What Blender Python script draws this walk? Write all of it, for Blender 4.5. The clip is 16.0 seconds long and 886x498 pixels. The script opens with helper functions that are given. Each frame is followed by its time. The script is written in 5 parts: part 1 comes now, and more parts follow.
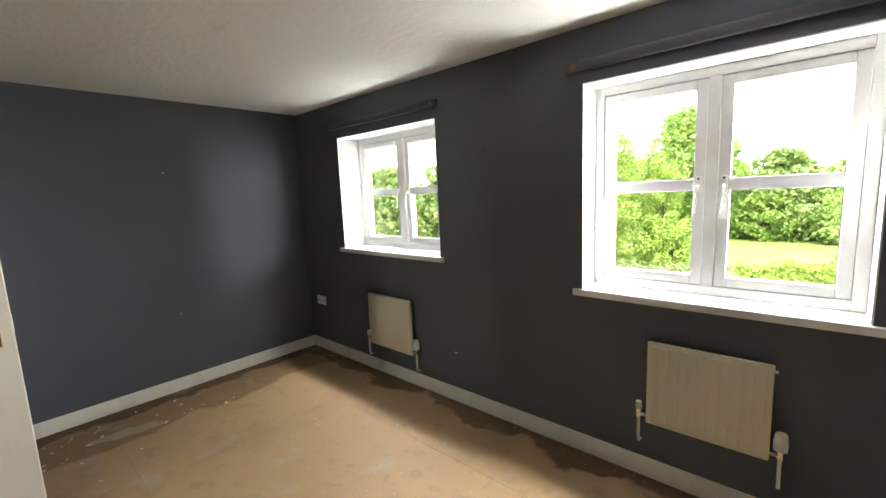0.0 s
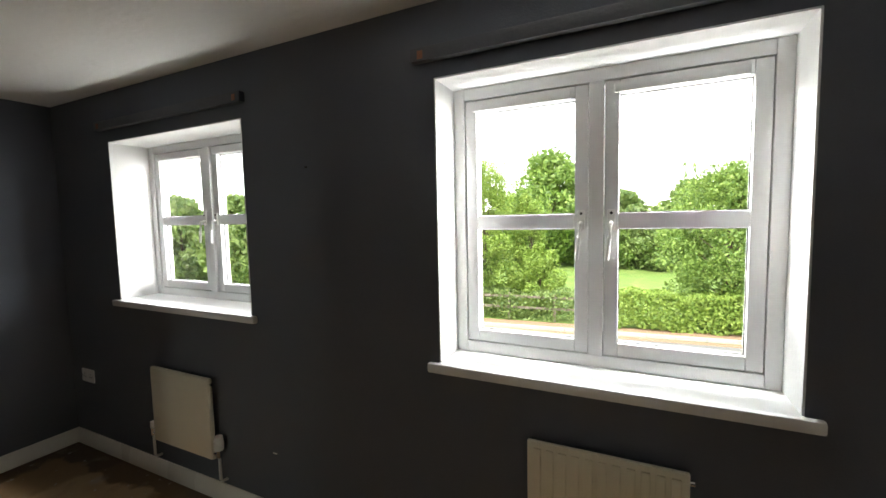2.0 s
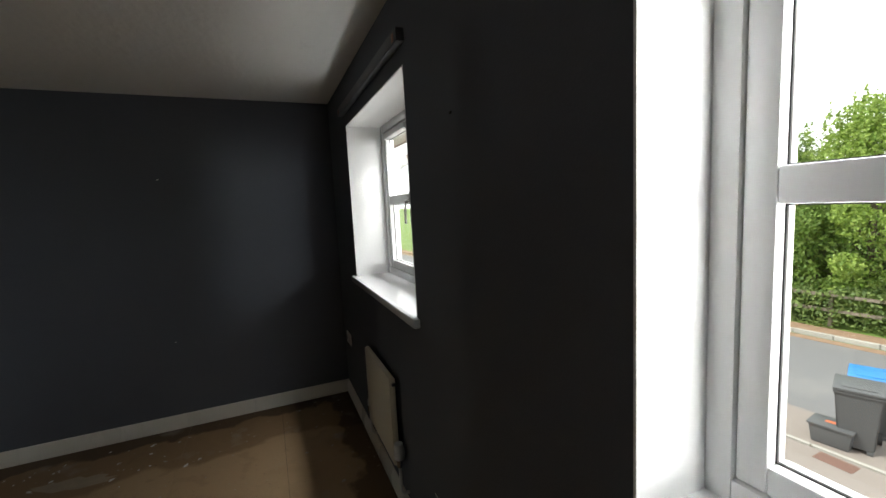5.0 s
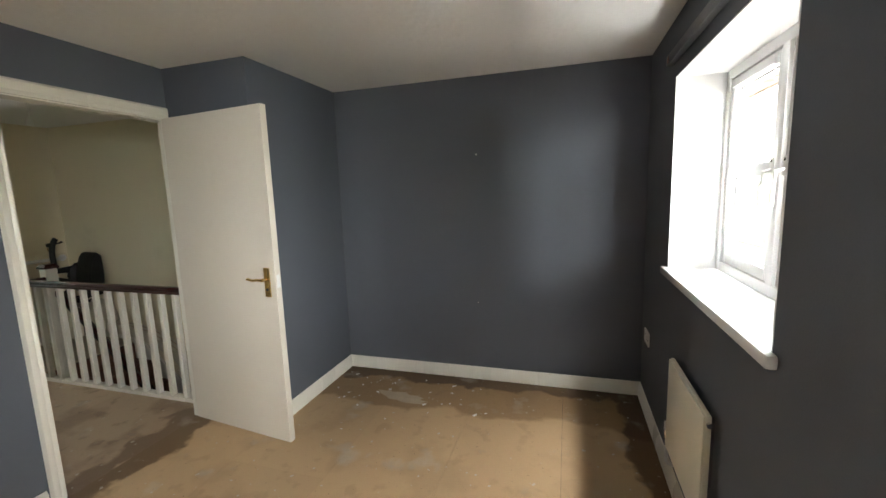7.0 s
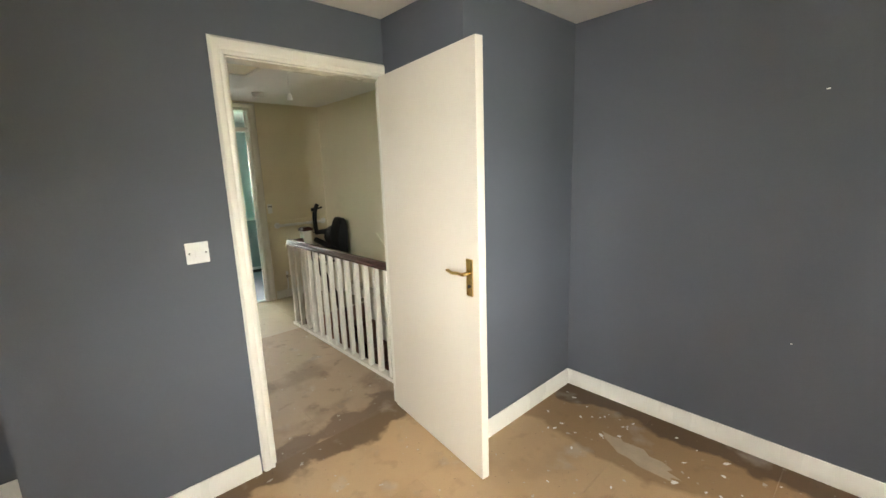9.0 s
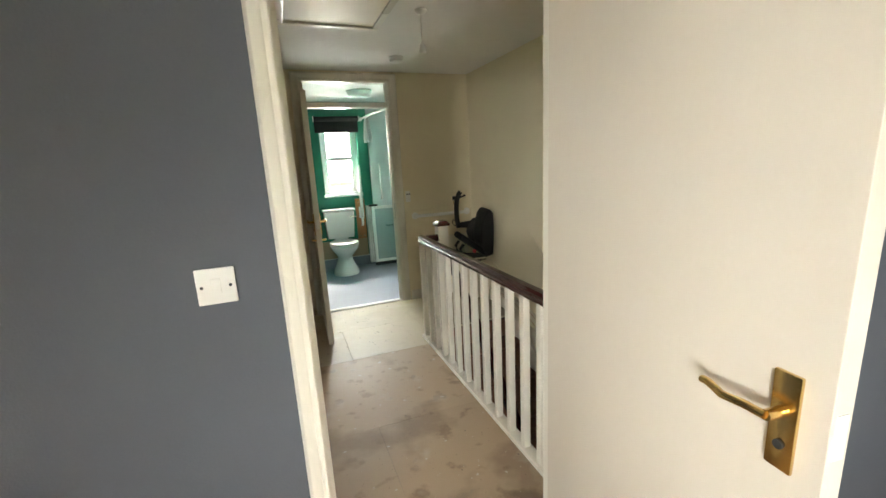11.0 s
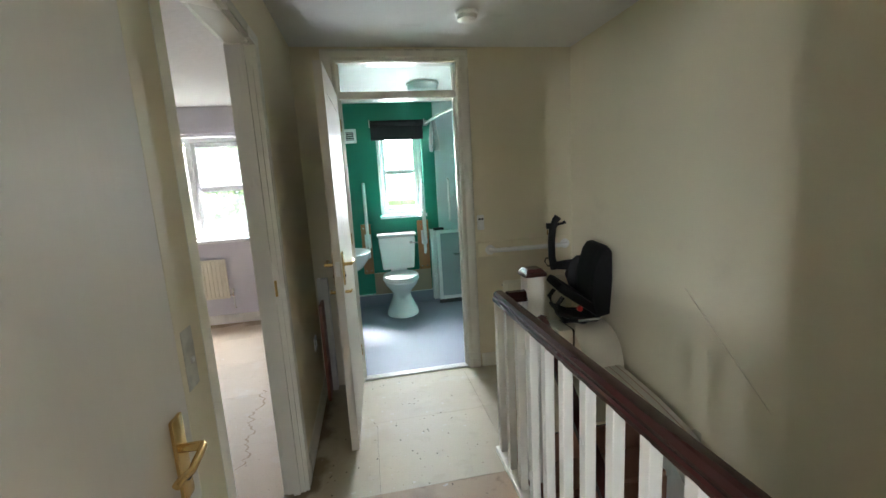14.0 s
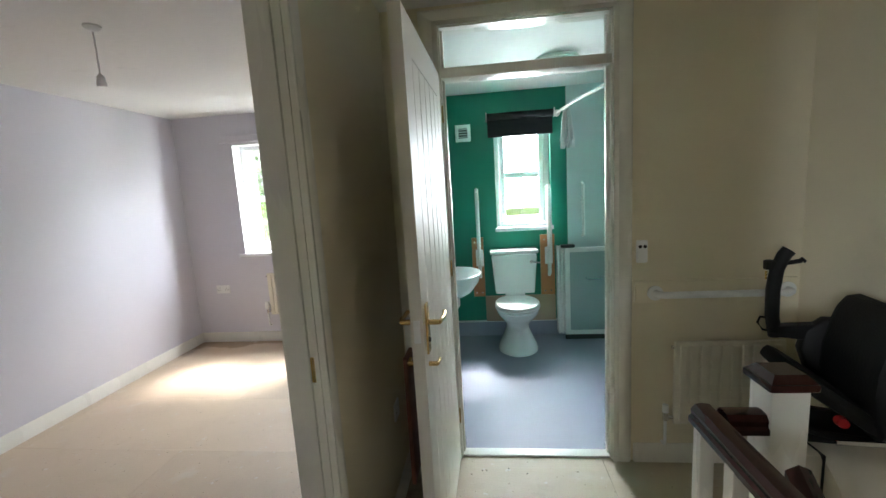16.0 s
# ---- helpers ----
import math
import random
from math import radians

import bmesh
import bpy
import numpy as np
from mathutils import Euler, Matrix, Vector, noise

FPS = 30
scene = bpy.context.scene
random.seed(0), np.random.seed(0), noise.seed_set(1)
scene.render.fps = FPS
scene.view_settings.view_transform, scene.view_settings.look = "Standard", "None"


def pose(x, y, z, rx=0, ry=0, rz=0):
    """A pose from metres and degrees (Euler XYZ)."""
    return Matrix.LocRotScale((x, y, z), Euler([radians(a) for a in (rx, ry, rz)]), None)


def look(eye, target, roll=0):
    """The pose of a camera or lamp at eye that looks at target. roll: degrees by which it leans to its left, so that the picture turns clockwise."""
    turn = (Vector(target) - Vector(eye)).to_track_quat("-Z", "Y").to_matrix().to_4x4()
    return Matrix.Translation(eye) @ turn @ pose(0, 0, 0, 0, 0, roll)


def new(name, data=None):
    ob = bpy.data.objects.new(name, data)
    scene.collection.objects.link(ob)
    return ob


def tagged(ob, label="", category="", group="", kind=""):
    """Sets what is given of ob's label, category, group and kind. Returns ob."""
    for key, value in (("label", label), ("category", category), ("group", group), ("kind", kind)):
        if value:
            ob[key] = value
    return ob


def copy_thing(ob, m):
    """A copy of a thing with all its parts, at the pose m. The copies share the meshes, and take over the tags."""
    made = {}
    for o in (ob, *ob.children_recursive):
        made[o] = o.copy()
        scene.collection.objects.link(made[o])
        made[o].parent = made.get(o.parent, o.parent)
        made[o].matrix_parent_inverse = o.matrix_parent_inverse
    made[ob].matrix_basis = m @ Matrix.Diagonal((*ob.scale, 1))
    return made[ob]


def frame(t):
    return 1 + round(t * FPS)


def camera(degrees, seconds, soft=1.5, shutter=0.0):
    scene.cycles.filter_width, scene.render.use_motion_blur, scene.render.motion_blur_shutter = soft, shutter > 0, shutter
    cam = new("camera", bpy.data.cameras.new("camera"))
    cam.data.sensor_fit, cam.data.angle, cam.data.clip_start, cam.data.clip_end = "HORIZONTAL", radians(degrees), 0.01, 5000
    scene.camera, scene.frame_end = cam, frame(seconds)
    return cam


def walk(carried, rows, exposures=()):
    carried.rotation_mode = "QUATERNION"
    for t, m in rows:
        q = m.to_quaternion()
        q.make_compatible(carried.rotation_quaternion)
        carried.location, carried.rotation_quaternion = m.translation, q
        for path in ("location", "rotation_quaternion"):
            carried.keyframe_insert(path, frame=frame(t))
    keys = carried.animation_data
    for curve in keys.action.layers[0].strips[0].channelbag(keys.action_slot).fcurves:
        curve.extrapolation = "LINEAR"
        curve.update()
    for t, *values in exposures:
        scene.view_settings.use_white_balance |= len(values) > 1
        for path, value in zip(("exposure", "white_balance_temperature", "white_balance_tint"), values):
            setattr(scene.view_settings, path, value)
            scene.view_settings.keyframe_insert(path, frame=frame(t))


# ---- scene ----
cam = camera(94.8, 16.0)
PATH = [
    (0, (0.741, 0.568, 1.501), (-0.582, 2.043, 1.224), -2.5),
    (0.5, (0.635, 0.728, 1.513), (-0.513, 2.355, 1.325), -1.6),
    (1, (0.569, 0.876, 1.535), (-0.423, 2.607, 1.389), -1.4),
    (1.5, (0.553, 1.098, 1.513), (-0.377, 2.864, 1.387), -1.1),
    (2, (0.533, 1.299, 1.505), (-0.326, 3.098, 1.353), -1.2),
    (2.5, (0.476, 1.53, 1.497), (-0.32, 3.356, 1.312), -1.3),
    (3, (0.438, 1.742, 1.492), (-0.313, 3.587, 1.311), -1.4),
    (3.5, (0.475, 1.944, 1.496), (-0.468, 3.696, 1.293), -1.3),
    (4, (0.49, 2.052, 1.487), (-0.782, 3.58, 1.266), -1.5),
    (4.5, (0.415, 2.111, 1.474), (-1.188, 3.286, 1.254), -2.4),
    (5, (0.304, 2.166, 1.478), (-1.522, 2.952, 1.263), -2.9),
    (7.3, (-0.042, 2.173, 1.479), (-1.881, 1.443, 1.185), -2.0),
    (7.5, (-0.088, 2.11, 1.477), (-1.886, 1.289, 1.174), -2.1),
    (8, (-0.233, 1.972, 1.482), (-1.897, 0.916, 1.14), -1.9),
    (8.5, (-0.45, 1.889, 1.472), (-1.954, 0.621, 1.114), -1.8),
    (9, (-0.617, 1.745, 1.46), (-1.941, 0.293, 1.086), -2.0),
    (9.5, (-0.746, 1.509, 1.459), (-1.888, -0.086, 1.071), -2.1),
    (10, (-0.878, 1.313, 1.44), (-1.836, -0.396, 1.038), -2.6),
    (10.2, (-0.941, 1.223, 1.441), (-1.849, -0.511, 1.031), -2.7),
    (12.3, (-1.497, 0.399, 1.393), (-1.923, -1.518, 1.015), -2.8),
    (12.5, (-1.523, 0.329, 1.395), (-1.939, -1.593, 1.026), -2.7),
    (13, (-1.524, 0.086, 1.405), (-1.919, -1.842, 1.053), -2.9),
    (13.5, (-1.519, -0.118, 1.402), (-1.891, -2.053, 1.058), -3.2),
    (14, (-1.568, -0.324, 1.405), (-1.915, -2.266, 1.078), -3.3),
    (14.5, (-1.602, -0.522, 1.418), (-1.916, -2.472, 1.102), -3.3),
    (15, (-1.592, -0.772, 1.425), (-1.858, -2.732, 1.122), -3.3),
    (15.5, (-1.602, -0.965, 1.43), (-1.712, -2.94, 1.133), -3.5),
    (16, (-1.636, -1.144, 1.448), (-1.412, -3.111, 1.159), -3.5),
]
EXPOSURES = [(0, 2.45, 7000, 9), (1.5, 1.8, 6900, 9), (2.5, 1.2, 6900, 9), (3.5, 0.7, 6900, 9), (5.0, 0.55, 6800, 9), (7.3, 2.95, 7000, 10), (8.5, 3.5, 7200, 10), (10, 3.5, 7400, 10), (12.5, 3.2, 6800, 10), (13.5, 3.35, 6300, 10), (14, 3.4, 6200, 10), (15, 3.4, 6200, 10), (16, 3.2, 6200, 10)]
walk(cam, [(t, look(eye, target, roll)) for t, eye, target, roll in PATH], EXPOSURES)

# ---------- light ----------
world = bpy.data.worlds.new("overcast_sky")
scene.world = world
world.use_nodes = True
wn, wl = world.node_tree.nodes, world.node_tree.links
wn.clear()
sky = wn.new("ShaderNodeTexSky")
sky.sky_type = 'NISHITA'
sky.sun_disc = False
sky.sun_elevation = radians(48)
sky.sun_rotation = radians(200)
tc = wn.new("ShaderNodeTexCoord")
cn = wn.new("ShaderNodeTexNoise")
cn.inputs["Scale"].default_value = 2.6
cn.inputs["Detail"].default_value = 6
cr = wn.new("ShaderNodeValToRGB")
cr.color_ramp.elements[0].position, cr.color_ramp.elements[0].color = 0.3, (8.0, 8.4, 9.0, 1)
cr.color_ramp.elements[1].position, cr.color_ramp.elements[1].color = 0.7, (12.8, 12.9, 13.0, 1)
cm = wn.new("ShaderNodeMixRGB")
cm.inputs[0].default_value = 0.85
bg = wn.new("ShaderNodeBackground")
bg.inputs["Strength"].default_value = 0.15
wo = wn.new("ShaderNodeOutputWorld")
wl.new(tc.outputs["Generated"], cn.inputs["Vector"])
wl.new(cn.outputs["Fac"], cr.inputs[0])
wl.new(sky.outputs[0], cm.inputs[1])
wl.new(cr.outputs[0], cm.inputs[2])
wl.new(cm.outputs[0], bg.inputs["Color"])
wl.new(bg.outputs[0], wo.inputs["Surface"])
sun_data = bpy.data.lights.new("sun", 'SUN')
sun_data.energy, sun_data.angle, sun_data.color = 3.2, radians(14), (1.0, 0.96, 0.9)
sun = new("sun", sun_data)
sun.matrix_world = look((0, 0, 20), (6, 14, -2))


def window_fill(name, watts, x, y, z, width, depth, target):
    """An added area lamp outside a window, standing in for sky light."""
    d = bpy.data.lights.new(name, 'AREA')
    d.shape, d.size, d.size_y, d.energy, d.color = 'RECTANGLE', width, depth, watts, (0.93, 0.97, 1.0)
    o = new(name, d)
    o.matrix_world = look((x, y, z), target)
    return o


# added fill lamps above the window heads, not real fittings
window_fill("window_light_1", 16, -1.76, 3.06, 2.075, 1.1, 0.13, (-1.76, 1.5, 0.8))
window_fill("window_light_2", 26, 0.40, 3.06, 2.075, 1.05, 0.13, (0.30, 0.6, 0.9))
# added lamps far out to the right, brightening left wall and doorway
window_fill("window_sky_light_2", 66, 2.25, 4.9, 1.9, 1.1, 1.3, (0.45, 2.8, 1.5))
window_fill("window_sky_light_1", 75, 2.75, 4.0, 1.72, 1.3, 0.95, (0.3, 2.85, 1.3))
# added lamps below the sills, shining up to brighten the ceiling
window_fill("window_ground_light_1", 4.5, -1.76, 3.06, 0.93, 1.1, 0.12, (-1.76, 1.8, 2.4))
window_fill("window_ground_light_2", 14, 0.40, 3.06, 0.84, 1.05, 0.12, (0.40, 1.8, 2.3))
# added fill lamps above and beside the rear bedroom window
window_fill("window_light_3", 12, 0.23, -5.40, 2.075, 1.15, 0.13, (0.23, -3.8, 0.8))
window_fill("window_side_light_3", 9, -0.85, -5.62, 1.5, 0.5, 1.0, (0.3, -4.6, 1.5))
# added lamp behind the obscured glass, which also whitens the pane
window_fill("window_light_4", 9, -1.975, -5.42, 1.60, 0.5, 0.8, (-1.975, -3.8, 1.2))


# ---------- materials ----------
def mat(name, col, rough=0.5, var=0.12, scale=2.5, bump=0.08, bscale=90.0, metal=0.0, spec=0.5, stain=None, stretch=(1, 1, 1), tone=0.0):
    """A painted or natural surface: two scales of colour noise, fine relief and uneven gloss, in world metres."""
    m = bpy.data.materials.new(name)
    m.use_nodes = True
    n, l = m.node_tree.nodes, m.node_tree.links
    b = n["Principled BSDF"]
    geo = n.new("ShaderNodeNewGeometry")
    mp = n.new("ShaderNodeMapping")
    mp.inputs["Scale"].default_value = stretch
    l.new(geo.outputs["Position"], mp.inputs["Vector"])
    a = n.new("ShaderNodeTexNoise")
    a.inputs["Scale"].default_value, a.inputs["Detail"].default_value = scale, 5
    f = n.new("ShaderNodeTexNoise")
    f.inputs["Scale"].default_value, f.inputs["Detail"].default_value = bscale, 3
    l.new(mp.outputs[0], a.inputs["Vector"])
    l.new(mp.outputs[0], f.inputs["Vector"])
    mix = n.new("ShaderNodeMixRGB")
    mix.inputs[1].default_value = (*[c * (1 - var) for c in col], 1)
    mix.inputs[2].default_value = (*[min(1, c * (1 + var)) for c in col], 1)
    ad = n.new("ShaderNodeMath")
    ad.operation = 'MULTIPLY_ADD'
    ad.inputs[1].default_value, ad.inputs[2].default_value = 0.35, -0.17
    l.new(f.outputs["Fac"], ad.inputs[0])
    ad2 = n.new("ShaderNodeMath")
    ad2.operation = 'ADD'
    ad2.use_clamp = True
    l.new(a.outputs["Fac"], ad2.inputs[0])
    l.new(ad.outputs[0], ad2.inputs[1])
    l.new(ad2.outputs[0], mix.inputs[0])
    out = mix.outputs[0]
    if tone:
        oi = n.new("ShaderNodeObjectInfo")
        hs = n.new("ShaderNodeHueSaturation")
        tm = n.new("ShaderNodeMath")
        tm.operation = 'MULTIPLY_ADD'
        tm.inputs[1].default_value, tm.inputs[2].default_value = tone, 1 - tone / 2
        l.new(oi.outputs["Random"], tm.inputs[0])
        l.new(tm.outputs[0], hs.inputs["Value"])
        l.new(out, hs.inputs["Color"])
        out = hs.outputs[0]
    if stain:
        scol, sscale, lo, hi = stain
        s = n.new("ShaderNodeTexNoise")
        s.inputs["Scale"].default_value, s.inputs["Detail"].default_value, s.inputs["Roughness"].default_value = sscale, 8, 0.65
        l.new(mp.outputs[0], s.inputs["Vector"])
        r = n.new("ShaderNodeMapRange")
        r.inputs["From Min"].default_value, r.inputs["From Max"].default_value = lo, hi
        l.new(s.outputs["Fac"], r.inputs["Value"])
        mx = n.new("ShaderNodeMixRGB")
        mx.inputs[2].default_value = (*scol, 1)
        l.new(r.outputs[0], mx.inputs[0])
        l.new(out, mx.inputs[1])
        out = mx.outputs[0]
    l.new(out, b.inputs["Base Color"])
    rr = n.new("ShaderNodeMapRange")
    rr.inputs["To Min"].default_value, rr.inputs["To Max"].default_value = max(0.03, rough - 0.08), min(1, rough + 0.08)
    l.new(a.outputs["Fac"], rr.inputs["Value"])
    l.new(rr.outputs[0], b.inputs["Roughness"])
    b.inputs["Metallic"].default_value = metal
    b.inputs["Specular IOR Level"].default_value = spec
    if bump:
        bp = n.new("ShaderNodeBump")
        bp.inputs["Strength"].default_value, bp.inputs["Distance"].default_value = bump, 0.01
        l.new(f.outputs["Fac"], bp.inputs["Height"])
        l.new(bp.outputs[0], b.inputs["Normal"])
    return m


SLATE = mat("slate_wall_paint", (0.112, 0.123, 0.144), 0.78, 0.10, 1.4, 0.10, 160, spec=0.25, stain=((0.128, 0.139, 0.160), 2.2, 0.62, 0.85))
CREAM = mat("cream_wall_paint", (0.75, 0.68, 0.51), 0.55, 0.05, 1.2, 0.06, 140, stain=((0.62, 0.55, 0.40), 1.6, 0.60, 0.9))
LILAC = mat("lilac_wall_paint", (0.62, 0.60, 0.65), 0.6, 0.04, 1.5, 0.06, 140)
GREEN = mat("emerald_wall_paint", (0.0, 0.20, 0.125), 0.5, 0.08, 2, 0.06, 140)
PANEL = mat("shower_wall_panel", (0.62, 0.70, 0.70), 0.25, 0.04, 2, 0.02, 60)
CEIL = mat("textured_ceiling_paint", (0.78, 0.77, 0.75), 0.8, 0.05, 1.1, 0.35, 20, stain=((0.62, 0.60, 0.57), 3.5, 0.62, 0.85), stretch=(1, 1.5, 1))
GLOSS = mat("white_gloss_paint", (0.79, 0.765, 0.69), 0.28, 0.03, 3, 0.03, 40, stretch=(1, 1, 0.2))
DOORP = mat("cream_gloss_door_paint", (0.70, 0.65, 0.57), 0.58, 0.04, 2, 0.06, 60, stretch=(1, 1, 0.12))
UPVC = mat("white_upvc", (0.80, 0.80, 0.80), 0.22, 0.02, 3, 0.0)
SILLM = mat("white_sill_gloss", (0.80, 0.81, 0.82), 0.16, 0.02, 3, 0.02, 30)
REVEAL = mat("white_reveal_paint", (0.80, 0.80, 0.80), 0.6, 0.03, 2.5, 0.12, 90, stain=((0.66, 0.65, 0.63), 5, 0.68, 0.9))
RADM = mat("cream_radiator_enamel", (0.72, 0.68, 0.56), 0.35, 0.03, 3, 0.0)
BRASS = mat("polished_brass", (0.72, 0.50, 0.20), 0.22, 0.10, 20, 0.0, metal=1.0)
CHROME = mat("chrome", (0.72, 0.72, 0.73), 0.15, 0.04, 20, 0.0, metal=1.0)
WHITEP = mat("white_plastic", (0.80, 0.80, 0.78), 0.3, 0.02, 10, 0.0)
CERAMIC = mat("white_ceramic", (0.82, 0.84, 0.84), 0.08, 0.01, 5, 0.0)
BLACKP = mat("black_plastic", (0.009, 0.009, 0.010), 0.5, 0.15, 20, 0.05, 200, spec=0.3)
VINYL = mat("black_vinyl_pad", (0.011, 0.011, 0.012), 0.62, 0.15, 12, 0.25, 120, spec=0.22)
RUBBER = mat("dark_rubber", (0.03, 0.03, 0.03), 0.7, 0.1, 10, 0.05)
BEIGE = mat("beige_moulded_plastic", (0.66, 0.60, 0.48), 0.38, 0.04, 5, 0.03)
ALU = mat("cream_painted_track", (0.62, 0.58, 0.48), 0.35, 0.05, 6, 0.02)
MAHOG = mat("mahogany_varnish", (0.045, 0.014, 0.012), 0.22, 0.35, 5, 0.05, 50, stretch=(1, 0.15, 1))
PINE = mat("varnished_pine_board", (0.42, 0.19, 0.07), 0.35, 0.18, 4, 0.04, 60, stretch=(1, 1, 0.15))
REDWOOD = mat("reddish_brown_board", (0.22, 0.065, 0.03), 0.4, 0.2, 5, 0.04, 60, stretch=(1, 1, 0.15))
TREAD = mat("brown_stair_wood", (0.20, 0.09, 0.05), 0.6, 0.25, 5, 0.08, 60)
BOXING = mat("tan_boxing_panel", (0.42, 0.31, 0.21), 0.5, 0.1, 4, 0.05)
VINYLF = mat("blue_grey_safety_vinyl", (0.27, 0.29, 0.37), 0.52, 0.06, 3, 0.06, 220)
RAILP = mat("slate_painted_batten", (0.066, 0.069, 0.078), 0.4, 0.1, 6, 0.1, 90)
RUST = mat("bare_copper_stain", (0.26, 0.10, 0.05), 0.5, 0.3, 40, 0.1)
DARK = mat("dark_void", (0.02, 0.02, 0.02), 0.8, 0.1, 10, 0.0)
RED = mat("red_plastic", (0.5, 0.02, 0.02), 0.35, 0.05, 10, 0.0)
BLIND = mat("black_blind_fabric", (0.012, 0.012, 0.014), 0.8, 0.1, 20, 0.1, 300)
CLOTH = mat("white_curtain_cloth", (0.74, 0.75, 0.74), 0.8, 0.04, 8, 0.2, 200)
FILLER = mat("grey_filler_patch", (0.42, 0.42, 0.40), 0.7, 0.15, 18, 0.25, 60)
ASPHALT = mat("grey_asphalt", (0.16, 0.16, 0.165), 0.85, 0.10, 0.5, 0.3, 60, stain=((0.21, 0.205, 0.20), 0.6, 0.5, 0.8))
PAVE = mat("buff_asphalt_pavement", (0.24, 0.21, 0.19), 0.85, 0.10, 0.7, 0.3, 60)
KERB = mat("concrete_kerb", (0.36, 0.35, 0.32), 0.8, 0.12, 3, 0.2, 60, tone=0.2)
PAINTL = mat("worn_road_paint", (0.62, 0.61, 0.57), 0.7, 0.15, 6, 0.2, 60)
LITTER = mat("brown_leaf_litter", (0.26, 0.17, 0.11), 0.9, 0.35, 7, 0.5, 50)
GRASSM = mat("meadow_grass", (0.115, 0.19, 0.035), 0.85, 0.3, 0.35, 0.4, 25, stain=((0.22, 0.26, 0.07), 0.9, 0.5, 0.75))
BARK = mat("grey_brown_bark", (0.12, 0.09, 0.065), 0.9, 0.25, 8, 0.5, 40)
FENCEW = mat("weathered_fence_timber", (0.20, 0.17, 0.13), 0.8, 0.2, 6, 0.2, 50, tone=0.3)
BRICKM = mat("red_brick_wall", (0.30, 0.14, 0.09), 0.85, 0.2, 9, 0.2, 50)
BINGREY = mat("grey_bin_plastic", (0.095, 0.10, 0.105), 0.5, 0.08, 8, 0.03)
BINBLUE = mat("blue_bin_lid", (0.03, 0.20, 0.50), 0.4, 0.08, 8, 0.03)
ORANGE = mat("orange_label", (0.65, 0.18, 0.08), 0.5, 0.08, 8, 0.03)
IRON = mat("rusty_iron_cover", (0.16, 0.09, 0.07), 0.8, 0.2, 12, 0.3)


def leaf_mat(name, c1, c2):
    m = bpy.data.materials.new(name)
    m.use_nodes = True
    n, l = m.node_tree.nodes, m.node_tree.links
    b = n["Principled BSDF"]
    g = n.new("ShaderNodeNewGeometry")
    r = n.new("ShaderNodeValToRGB")
    r.color_ramp.elements[0].color, r.color_ramp.elements[1].color = (*c1, 1), (*c2, 1)
    l.new(g.outputs["Random Per Island"], r.inputs[0])
    l.new(r.outputs[0], b.inputs["Base Color"])
    b.inputs["Roughness"].default_value = 0.55
    t = n.new("ShaderNodeBsdfTranslucent")
    l.new(r.outputs[0], t.inputs["Color"])
    mx = n.new("ShaderNodeMixShader")
    mx.inputs[0].default_value = 0.35
    l.new(b.outputs[0], mx.inputs[1])
    l.new(t.outputs[0], mx.inputs[2])
    l.new(mx.outputs[0], n["Material Output"].inputs["Surface"])
    return m


LEAF_A = leaf_mat("mid_green_leaves", (0.09, 0.17, 0.035), (0.30, 0.42, 0.10))
LEAF_B = leaf_mat("bright_green_leaves", (0.14, 0.24, 0.04), (0.40, 0.52, 0.12))
LEAF_C = leaf_mat("dull_green_leaves", (0.10, 0.17, 0.05), (0.29, 0.38, 0.12))
LEAF_D = leaf_mat("browning_leaves", (0.16, 0.15, 0.05), (0.30, 0.26, 0.10))


def glass(name, col=(1, 1, 1), rough=0.0, frost=False):
    m = bpy.data.materials.new(name)
    m.use_nodes = True
    n, l = m.node_tree.nodes, m.node_tree.links
    n.remove(n["Principled BSDF"])
    gl = n.new("ShaderNodeBsdfGlossy")
    gl.inputs["Roughness"].default_value = 0.02
    if frost:
        tr = n.new("ShaderNodeBsdfRefraction")
        tr.inputs["Roughness"].default_value, tr.inputs["IOR"].default_value = rough, 1.15
    else:
        tr = n.new("ShaderNodeBsdfTransparent")
    tr.inputs["Color"].default_value = (*col, 1)
    mx = n.new("ShaderNodeMixShader")
    mx.inputs[0].default_value = 0.025
    l.new(tr.outputs[0], mx.inputs[1])
    l.new(gl.outputs[0], mx.inputs[2])
    l.new(mx.outputs[0], n["Material Output"].inputs["Surface"])
    return m


GLASS = glass("clear_window_glass", (0.95, 0.97, 0.96))
FROST = glass("obscured_window_glass", (0.93, 0.97, 0.95), 0.28, True)


